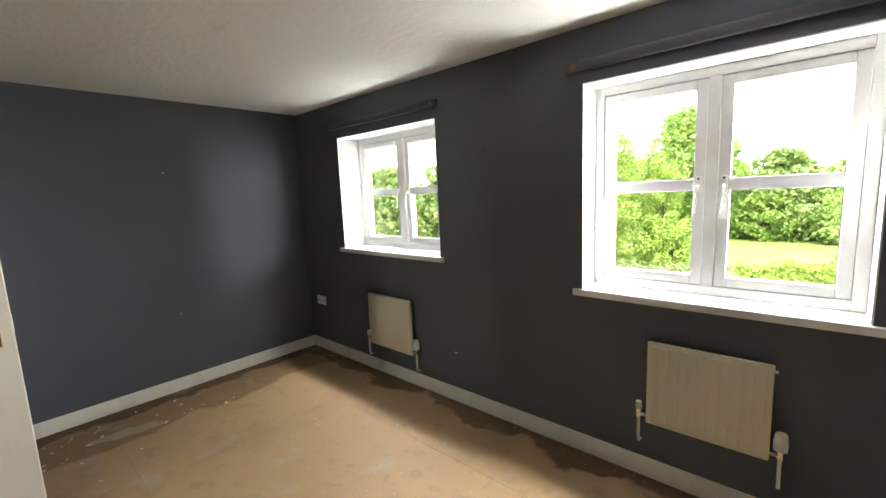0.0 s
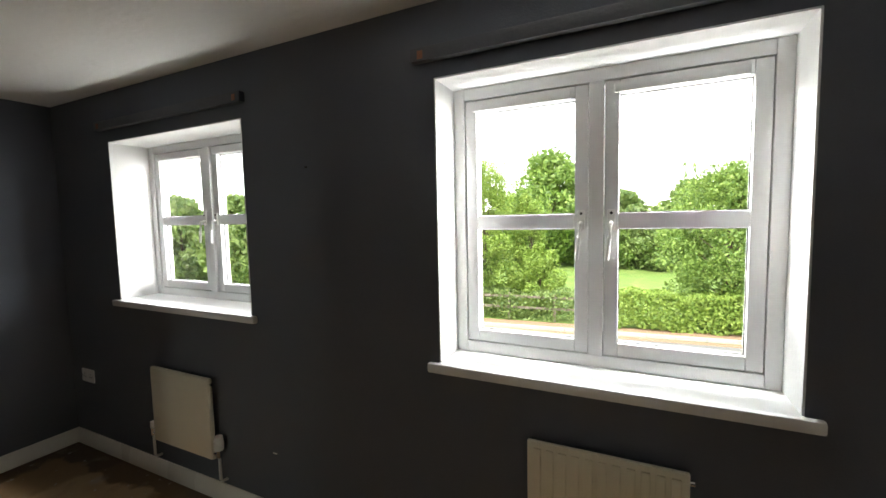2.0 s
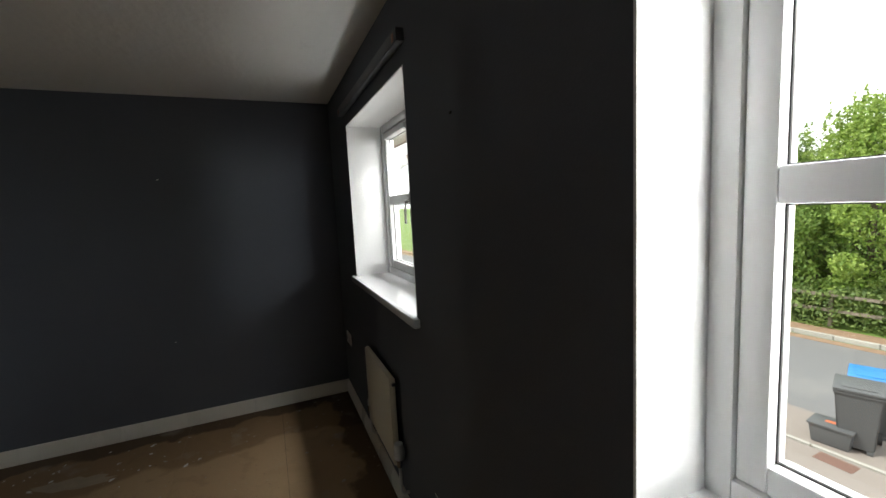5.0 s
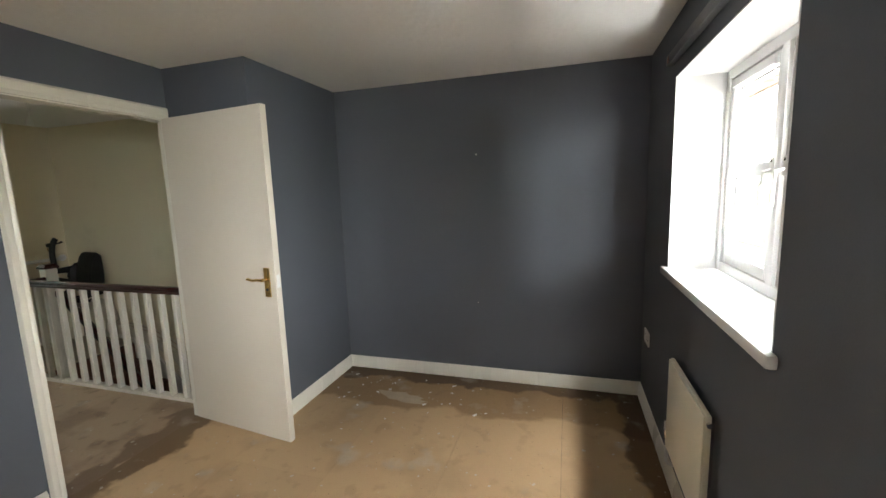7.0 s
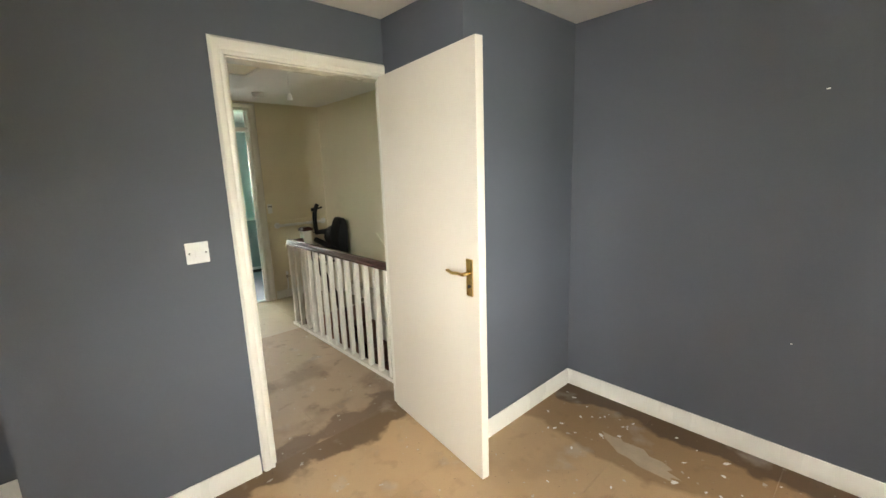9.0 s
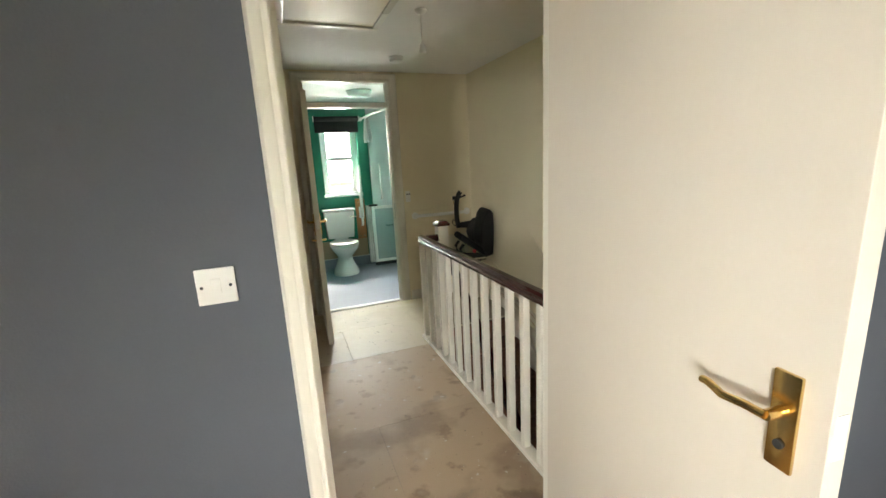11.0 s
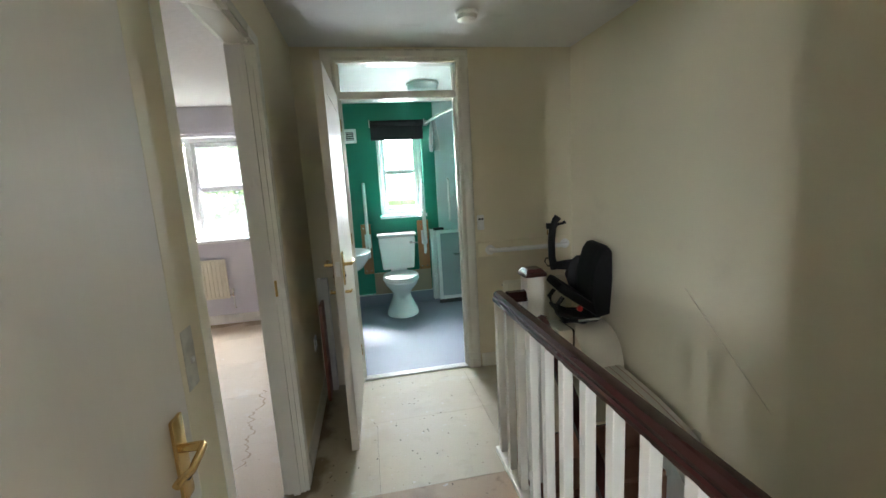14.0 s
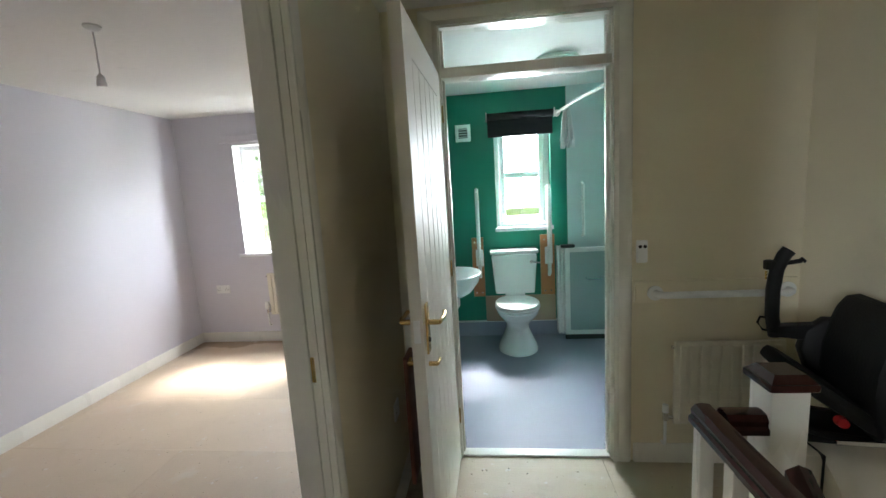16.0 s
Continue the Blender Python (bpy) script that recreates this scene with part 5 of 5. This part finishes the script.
def stairlift():
    t = thing("stairlift", "black folded stairlift chair on a cream carriage and sloping track", "stairlift")
    W = XS
    # track: a flat cream box rail, nearly level at the landing, then bending down beside the wall
    line = [(-2.62, 0.235), (-2.35, 0.222), (-2.10, 0.195), (-1.90, 0.155), (-1.70, 0.075), (-1.50, -0.045), (-1.30, -0.195), (0.40, -1.645)]

    def rail_run(x0_, x1_, d0, d1):
        bm = bmesh.new()
        rows = []
        for i, (y, z) in enumerate(line):
            ya, za = line[max(i - 1, 0)]
            yb, zb = line[min(i + 1, len(line) - 1)]
            n2 = Vector((0, za - zb, yb - ya)).normalized()
            c = Vector((0, y, z))
            rows.append([bm.verts.new(c + n2 * d + Vector((x, 0, 0))) for x, d in ((x0_, d0), (x0_, d1), (x1_, d1), (x1_, d0))])
        for u, v in zip(rows, rows[1:]):
            for k in range(4):
                bm.faces.new((u[k], u[(k + 1) % 4], v[(k + 1) % 4], v[k]))
        bm.faces.new(rows[0]), bm.faces.new(rows[-1])
        return bm
    part("track", rail_run(W + 0.055, W + 0.165, -0.10, 0.0), ALU, t, "cream painted curved track")
    for dx in (0.085, 0.132):
        part("track_edge", rail_run(W + dx, W + dx + 0.005, 0.0005, 0.004), BOXING, t, "thin brown wear line along the track")
    for y, z in line[3:6:2]:
        part("bracket", box(bmesh.new(), W, y - 0.02, z - 0.09, W + 0.06, y + 0.02, z - 0.03, 0.004), CHROME, t)
    # rounded carriage cover, a quarter round towards the stairs
    bm = bmesh.new()
    ring = [(-0.17, 0.0), (-0.17, 0.20), (-0.14, 0.235), (-0.08, 0.245)]
    ring += [(0.245 * math.sin(a), 0.245 * math.cos(a)) for a in [math.pi / 2 * k / 12 for k in range(13)]]
    ring += [(0.235, -0.05), (0.15, -0.09), (-0.10, -0.09)]
    prev_v = None
    for x, sc in ((W + 0.02, 0.95), (W + 0.035, 1.0), (W + 0.265, 1.0), (W + 0.285, 0.95)):
        row = [bm.verts.new((x, -2.70 + y * sc, 0.205 + z * sc)) for y, z in ring]
        if prev_v:
            for k in range(len(ring)):
                j = (k + 1) % len(ring)
                bm.faces.new((prev_v[k], prev_v[j], row[j], row[k]))
        else:
            bm.faces.new(row)
        prev_v = row
    bm.faces.new(prev_v)
    part("carriage_cover", bm, BEIGE, t, "rounded beige carriage cover")
    part("side_cover", box(bmesh.new(), W + 0.292, -2.80, 0.12, W + 0.40, -2.58, 0.445, 0.028), BEIGE, t, "beige side cover")
    part("cover_joint", box(bmesh.new(), W + 0.284, -2.79, 0.13, W + 0.293, -2.59, 0.435), BLACKP, t, "dark joint between the covers")
    # the chair, turned a little towards the landing: x forward, y to its left
    chair = pose(-2.955, -2.54, 0, 0, 0, -10)

    def seat_part(n_, bm, material, label=""):
        bm.transform(chair)
        return part(n_, bm, material, t, label)

    def pad(sections, y0_, y1_, soft_=0.02):
        """A padded slab from its side outline, rounded towards both ends."""
        bm = bmesh.new()
        cx = sum(p[0] for p in sections) / len(sections)
        cz = sum(p[1] for p in sections) / len(sections)
        rows = []
        for y, k in ((y0_, 0.86), (y0_ + soft_ * 0.4, 0.96), (y0_ + soft_, 1.0), (y1_ - soft_, 1.0), (y1_ - soft_ * 0.4, 0.96), (y1_, 0.86)):
            rows.append([bm.verts.new((cx + (px - cx) * k, y, cz + (pz - cz) * k)) for px, pz in sections])
        n2 = len(sections)
        for a, b in zip(rows, rows[1:]):
            for k in range(n2):
                bm.faces.new((a[k], a[(k + 1) % n2], b[(k + 1) % n2], b[k]))
        bm.faces.new(rows[0]), bm.faces.new(rows[-1])
        return bm
    seat_part("backrest", pad([(-0.045, 0.52), (0.03, 0.50), (0.06, 0.56), (0.075, 0.66), (0.07, 0.76), (0.045, 0.86), (0.025, 0.92), (0.0, 0.955), (-0.03, 0.96), (-0.055, 0.93), (-0.06, 0.75)], -0.315, 0.0, 0.035), VINYL, "black padded backrest with rounded top")
    seat_part("back_shell", pad([(-0.02, 0.55), (0.10, 0.60), (0.14, 0.72), (0.12, 0.80), (0.06, 0.85), (-0.02, 0.85)], -0.345, -0.295, 0.012), BLACKP, "black moulded side wing")
    bm = box(bmesh.new(), -0.155, -0.15, -0.03, 0.155, 0.15, 0.03, 0.026)
    bm.transform(pose(0.145, -0.16, 0.63, 0, -36, 0))
    seat_part("seat_pad", bm, VINYL, "black seat pad folded halfway up")
    bm = box(bmesh.new(), 0.02, -0.25, 0.475, 0.24, -0.03, 0.50, 0.01)
    for y in (-0.24, -0.045):
        tube(bm, [(0.05, y, 0.49), (0.17, y, 0.50), (0.255, y, 0.535), (0.275, y, 0.60), (0.24, y, 0.645)], 0.015, 8)
    tube(bm, [(0.265, -0.24, 0.55), (0.265, -0.045, 0.55)], 0.013, 8)
    seat_part("folding_frame", bm, BLACKP, "black folding lever frame under the seat")
    bm = cyl(bmesh.new(), (0.10, -0.145, 0.40), (0.10, -0.145, 0.48), 0.06, 0.05, 18)
    seat_part("seat_post", bm, BLACKP)
    # arm with its upright control stalk
    bm = pad([(0.02, 0.745), (0.21, 0.765), (0.245, 0.785), (0.238, 0.812), (0.14, 0.82), (0.02, 0.83)], -0.35, -0.30, 0.012)
    seat_part("armrest", bm, VINYL, "black padded armrest")
    sy = -0.325
    bm = tube(bmesh.new(), [(0.215, sy, 0.765), (0.23, sy, 0.85), (0.232, sy, 0.96), (0.222, sy, 1.05), (0.20, sy, 1.105), (0.185, sy, 1.125)], 0.025, 12)
    seat_part("control_stalk", bm, BLACKP, "black upright control stalk")
    bm = tube(bmesh.new(), [(0.215, sy, 1.07), (0.185, sy + 0.01, 1.075), (0.15, sy + 0.022, 1.085)], 0.009, 8)
    cyl(bm, (0.15, sy + 0.022, 1.085), (0.143, sy + 0.025, 1.092), 0.013, 0.011, 10)
    seat_part("toggle", bm, BLACKP)
    seat_part("key_switch", box(bmesh.new(), 0.232, sy - 0.018, 1.045, 0.266, sy + 0.017, 1.085, 0.008), BLACKP)
    seat_part("key", cyl(bmesh.new(), (0.258, sy, 1.04), (0.258, sy, 1.005), 0.005, 0.004, 8), BRASS, "small brass key in the switch")
    bm = tube(bmesh.new(), [(0.24, sy, 0.84), (0.27, sy - 0.003, 0.845), (0.28, sy, 0.82), (0.26, sy, 0.79), (0.23, sy, 0.785)], 0.005, 8)
    seat_part("cable", bm, BLACKP)
    bm = cyl(bmesh.new(), (0.145, -0.02, 0.575), (0.15, 0.012, 0.58), 0.019, 0.016, 12)
    seat_part("release_knob", bm, RED, "red release knob")
    bm = cyl(bmesh.new(), (0.02, -0.01, 0.505), (0.16, -0.005, 0.50), 0.010, seg=12)
    seat_part("swivel_bar", bm, CHROME)


stairlift()
solid("wall_scuff", profile(bmesh.new(), [(0, -0.004), (0.0015, -0.004), (0.0015, 0.004), (0, 0.004)], (XS, -2.02, 0.82), (XS, -1.55, 0.42), (1, 0, 0)), mat("faint_wall_scuff", (0.68, 0.61, 0.46), 0.7, 0.2, 20, 0.1), "faint grey scuff line down the stair wall", "wall scuff")


# ---------- bathroom ----------
def toilet():
    cx = -1.86
    t = thing("toilet", "white close-coupled toilet with closed seat", "toilet", at=pose(cx, -4.62, 0))
    bm = bmesh.new()
    lathe(bm, (0, 0, 0), [(0.172, 0.21, 0.004, -0.06), (0.174, 0.21, 0.02, -0.06), (0.162, 0.195, 0.06, -0.06), (0.128, 0.165, 0.13, -0.06), (0.10, 0.14, 0.20, -0.06), (0.10, 0.15, 0.25, -0.05), (0.14, 0.20, 0.31, -0.02), (0.175, 0.235, 0.36, 0.0), (0.185, 0.245, 0.395, 0.0), (0.18, 0.24, 0.40, 0.0)], 36)
    part("pan", bm, CERAMIC, t)
    bm = bmesh.new()
    lathe(bm, (0, 0, 0), [(0.185, 0.235, 0.402, 0.0), (0.192, 0.242, 0.408, 0.0), (0.192, 0.242, 0.420, 0.0), (0.188, 0.238, 0.424, 0.0)], 36)
    part("seat", bm, WHITEP, t)
    bm = bmesh.new()
    lathe(bm, (0, 0, 0), [(0.185, 0.235, 0.427, 0.0), (0.190, 0.240, 0.434, 0.0), (0.186, 0.236, 0.446, 0.0), (0.15, 0.20, 0.452, 0.0)], 36)
    part("seat_lid", bm, WHITEP, t)
    bm = bmesh.new()
    box(bm, -0.205, -0.37, 0.46, 0.205, -0.20, 0.83, 0.03)
    for v in bm.verts:
        if v.co.z < 0.6:
            v.co.x *= 0.88
    box(bm, -0.09, -0.34, 0.39, 0.09, -0.21, 0.47, 0.01)
    part("cistern", bm, CERAMIC, t)
    part("cistern_lid", box(bmesh.new(), -0.217, -0.378, 0.832, 0.217, -0.19, 0.865, 0.012), CERAMIC, t)
    bm = bmesh.new()
    cyl(bm, (-0.15, -0.20, 0.76), (-0.15, -0.175, 0.76), 0.014)
    tube(bm, [(-0.15, -0.175, 0.76), (-0.19, -0.17, 0.755), (-0.225, -0.17, 0.75)], 0.008)
    part("flush_lever", bm, CHROME, t, "chrome flush lever")
    part("label_sticker", box(bmesh.new(), -0.03, 0.072, 0.14, 0.03, 0.078, 0.19), BOXING, t, "brown paper sticker on the pan")


toilet()
solid("pipe_boxing", box(bmesh.new(), -2.245, YR, 0.15, -1.585, YR + 0.028, 0.40, 0.004), BOXING, "tan boxing panel behind the toilet", "boxing panel")
for x0, x1 in ((-2.37, XH),):
    bm = bmesh.new()
    box(bm, x0, YR, 0.004, x1, YR + 0.015, 0.14)
    solid("vinyl_upstand", bm, VINYLF, "blue-grey vinyl upstand at the wall", "vinyl upstand", "structure")
    solid("upstand_trim", box(bmesh.new(), x0, YR, 0.14, x1, YR + 0.018, 0.155, 0.003), WHITEP, "white capping strip on the upstand", "capping strip", "structure")


def drop_rail(cx, x0, x1):
    t = thing("support_rail", "white fold-up support rail on a varnished board", "support rail", "toilet support rails")
    part("mounting_board", box(bmesh.new(), x0, YR, 0.40, x1, YR + 0.022, 0.975, 0.004), PINE, t, "varnished orange-brown board")
    part("hinge_plate", box(bmesh.new(), cx - 0.035, YR + 0.022, 0.70, cx + 0.035, YR + 0.034, 0.86, 0.004), WHITEP, t)
    bm = bmesh.new()
    tube(bm, [(cx, YR + 0.04, 0.60), (cx, YR + 0.07, 0.62), (cx, YR + 0.07, 1.38), (cx, YR + 0.085, 1.42), (cx, YR + 0.12, 1.425), (cx, YR + 0.145, 1.40), (cx, YR + 0.14, 0.74), (cx, YR + 0.05, 0.70)], 0.017, 12)
    part("rail", bm, WHITEP, t)
    for z in (0.44, 0.93):
        for dx in (-0.028, 0.028):
            bm = bmesh.new()
            cyl(bm, ((x0 + x1) / 2 + dx, YR + 0.021, z), ((x0 + x1) / 2 + dx, YR + 0.026, z), 0.008, seg=10)
            part("bolt", bm, CHROME, t)


drop_rail(-1.545, -1.585, -1.475)
drop_rail(-2.19, -2.245, -2.115)


def basin():
    t = thing("wash_basin", "white wall-hung wash basin", "wash basin", at=pose(XH, -4.45, 0.72))
    bm = bmesh.new()
    lathe(bm, (-0.19, 0, 0), [(0.06, 0.08, -0.16, 0), (0.12, 0.16, -0.12, 0), (0.18, 0.23, -0.04, 0), (0.20, 0.26, 0.02, 0), (0.205, 0.265, 0.035, 0), (0.195, 0.255, 0.04, 0), (0.17, 0.22, 0.02, 0), (0.10, 0.14, -0.08, 0), (0.03, 0.04, -0.10, 0)], 36)
    box(bm, -0.12, -0.23, -0.02, 0.0, 0.23, 0.045, 0.02)
    part("bowl", bm, CERAMIC, t)
    bm = bmesh.new()
    tube(bm, [(-0.19, 0, -0.15), (-0.19, 0, -0.24), (-0.16, 0, -0.28), (-0.12, 0, -0.25), (-0.10, 0, -0.24), (0, 0, -0.24)], 0.018)
    part("trap", bm, WHITEP, t, "white waste trap")
    bm = bmesh.new()
    tube(bm, [(-0.06, 0, 0.04), (-0.06, 0, 0.12), (-0.09, 0, 0.14), (-0.14, 0, 0.12)], 0.012)
    part("tap", bm, CHROME, t, "chrome tap")


basin()


def shower_screen():
    t = thing("shower_screen", "half-height white framed shower door with grey panels", "shower screen")
    y = -4.87
    for n_, x0, x1 in (("door_panel", -2.98, -2.31),):
        bm = bmesh.new()
        for r_ in ((x0, 0.05, x0 + 0.04, 0.86), (x1 - 0.045, 0.05, x1, 0.86), (x0 + 0.04, 0.05, x1 - 0.045, 0.09), (x0 + 0.04, 0.82, x1 - 0.045, 0.86)):
            box(bm, r_[0], y - 0.015, r_[1], r_[2], y + 0.015, r_[3], 0.005)
        fr = part("screen_frame", bm, WHITEP, t)
        part("panel", box(bmesh.new(), x0 + 0.04, y - 0.004, 0.09, x1 - 0.045, y + 0.004, 0.82), mat("grey_acrylic_panel", (0.36, 0.42, 0.43), 0.2, 0.04, 3, 0.0), t, "smooth grey acrylic panel")
    for k in range(3):
        bm = bmesh.new()
        box(bm, -2.33 + k * 0.028, y - 0.12 + 0.0, 0.05, -2.31 + k * 0.028, y - 0.018, 0.87 - 0.0, 0.005)
        part("folded_panel", bm, WHITEP, t)
    part("bottom_seal", box(bmesh.new(), -2.98, y - 0.012, 0.004, -2.31, y + 0.012, 0.05, 0.004), RUBBER, t, "black bottom seal")
    bm = bmesh.new()
    tube(bm, [(-2.50, y + 0.015, 0.58), (-2.50, y + 0.05, 0.58), (-2.62, y + 0.05, 0.58), (-2.62, y + 0.015, 0.58)], 0.011)
    part("handle", bm, CHROME, t, "chrome pull handle")
    part("top_catch", box(bmesh.new(), -2.40, y - 0.03, 0.862, -2.28, y + 0.03, 0.89, 0.01), BLACKP, t, "dark top catch")


shower_screen()


def blind():
    t = thing("roller_blind", "black roller blind rolled up above the bathroom window", "blind")
    part("fabric", box(bmesh.new(), -2.25, YR + 0.012, 1.90, -1.67, YR + 0.018, 2.06), BLIND, t)
    bm = bmesh.new()
    cyl(bm, (-2.255, YR + 0.04, 2.065), (-1.665, YR + 0.04, 2.065), 0.032, seg=20)
    part("roll", bm, BLIND, t)
    part("bottom_bar", box(bmesh.new(), -2.25, YR + 0.008, 1.888, -1.67, YR + 0.022, 1.902, 0.003), BLIND, t)
    for x in (-2.262, -1.663):
        part("bracket", box(bmesh.new(), x - 0.004, YR, 2.03, x + 0.004, YR + 0.075, 2.10, 0.002), WHITEP, t)


blind()


def fan():
    t = thing("extractor_fan", "square white extractor fan with dark grille", "extractor fan", at=pose(-1.445, YR, 1.945))
    bm = bmesh.new()
    for r_ in ((-0.07, -0.075, -0.042, 0.075), (0.042, -0.075, 0.07, 0.075), (-0.042, -0.075, 0.042, -0.045), (-0.042, 0.045, 0.042, 0.075)):
        box(bm, r_[0], 0, r_[1], r_[2], 0.03, r_[3], 0.004)
    part("surround", bm, WHITEP, t)
    part("recess", box(bmesh.new(), -0.042, 0.001, -0.045, 0.042, 0.008, 0.045), DARK, t)
    for k in range(4):
        part("slat", box(bmesh.new(), -0.042, 0.008, -0.034 + k * 0.022, 0.042, 0.02, -0.030 + k * 0.022), WHITEP, t)


fan()


def flush_light():
    t = thing("ceiling_light", "round white flush bathroom ceiling light, switched off", "ceiling light", at=pose(-2.15, -4.17, H0))
    bm = bmesh.new()
    lathe(bm, (0, 0, 0), [(0.15, 0.15, 0, 0), (0.15, 0.15, -0.02, 0)], 32)
    part("base", bm, WHITEP, t)
    bm = bmesh.new()
    lathe(bm, (0, 0, 0), [(0.14, 0.14, -0.02, 0), (0.135, 0.135, -0.045, 0), (0.11, 0.11, -0.065, 0), (0.06, 0.06, -0.078, 0)], 32)
    part("diffuser", bm, CERAMIC, t)


flush_light()


def curtain():
    t = thing("shower_curtain", "white shower curtain gathered on a bent white rail", "shower curtain")
    bm = bmesh.new()
    tube(bm, [(-2.29, YR + 0.03, 2.06), (-2.31, -4.85, 2.065), (-2.36, -4.55, 2.075), (-2.46, -4.2, 2.085), (-2.60, -3.9, 2.09), (-3.05, -3.8, 2.09)], 0.013, 10)
    part("rail", bm, WHITEP, t)
    bm = bmesh.new()
    cyl(bm, (-2.29, YR, 2.06), (-2.29, YR + 0.035, 2.06), 0.028)
    part("flange", bm, WHITEP, t)
    bm = bmesh.new()
    n_ = 44
    rows = []
    for z, s in ((2.05, 0.5), (1.98, 0.75), (1.88, 0.95), (1.80, 1.1), (1.76, 1.05)):
        rows.append([bm.verts.new((-2.335 + s * (0.035 + 0.022 * math.sin(k * 2.6)) * math.cos(k * 2 * math.pi / n_), -4.80 + s * (0.075 + 0.03 * math.sin(k * 2.6 + 0.4)) * math.sin(k * 2 * math.pi / n_), z - 0.03 * math.sin(k * 0.7) * (z < 1.8))) for k in range(n_)])
    for a, b in zip(rows, rows[1:]):
        for k in range(n_):
            bm.faces.new((a[k], a[(k + 1) % n_], b[(k + 1) % n_], b[k]))
    part("cloth", bm, CLOTH, t, "white gathered cloth")


curtain()
bm = bmesh.new()
tube(bm, [(-2.50, YR + 0.02, 0.95), (-2.50, YR + 0.06, 0.96), (-2.50, YR + 0.06, 1.42), (-2.50, YR + 0.02, 1.43)], 0.014, 10)
solid("shower_grab_bar", bm, WHITEP, "white vertical grab bar on the shower panel", "grab bar")


# ---------- rear bedroom ----------
radiator("radiator", "cream ribbed panel radiator below the bedroom window", -0.03, 0.60, 0.29, 0.72, -5.0, 1, 15)
wall_plate("wall_socket", "white double wall socket in the lilac bedroom", "wall socket", 1.04, 0.52, 1.185, 0.605, -5.0, 1, False, 2)
solid("curtain_batten", box(bmesh.new(), -0.47, -5.0, 2.02, 0.95, -4.975, 2.085, 0.004), LILAC, "lilac painted curtain batten above the window", "curtain batten")
rn = random.Random(5)
me_nail = None
for k in range(40):
    bm = bmesh.new()
    cyl(bm, (0, 0, 0.0), (0, 0, 0.0015), 0.0035, seg=7)
    if me_nail is None:
        me_nail = mesh_of("nail_head", bm, DARK)
    else:
        bm.free()
    ob = tagged(new("nail_head", me_nail), "dark nail head in the landing floor", "nail head", "nail heads in the landing floor")
    ob.location = (rn.uniform(-2.05, -1.25), rn.choice((-2.05, -2.25, -2.45, -2.58, -2.8, -3.05)) + rn.uniform(-0.05, 0.05), 0)


def tide_line():
    """A dried water edge, a wavering dark line on the boards."""
    rw = random.Random(8)
    bm = bmesh.new()
    prev, drift = None, 0.0
    for k in range(60):
        u = k / 59
        drift = drift * 0.82 + rw.uniform(-0.025, 0.025)
        x, y, w = -0.71 - 0.11 * u * u + drift, -3.25 + 0.95 * u, rw.uniform(0.002, 0.007)
        row = [bm.verts.new((x - w, y, 0.0011)), bm.verts.new((x + w, y, 0.0011))]
        if prev:
            bm.faces.new((prev[0], prev[1], row[1], row[0]))
        prev = row
    return solid("water_stain", bm, mat("dried_water_edge", (0.34, 0.23, 0.14), 0.7, 0.2, 12, 0.0), "thin dried water stain line on the pale floor", "water stain", soft=False)


tide_line()
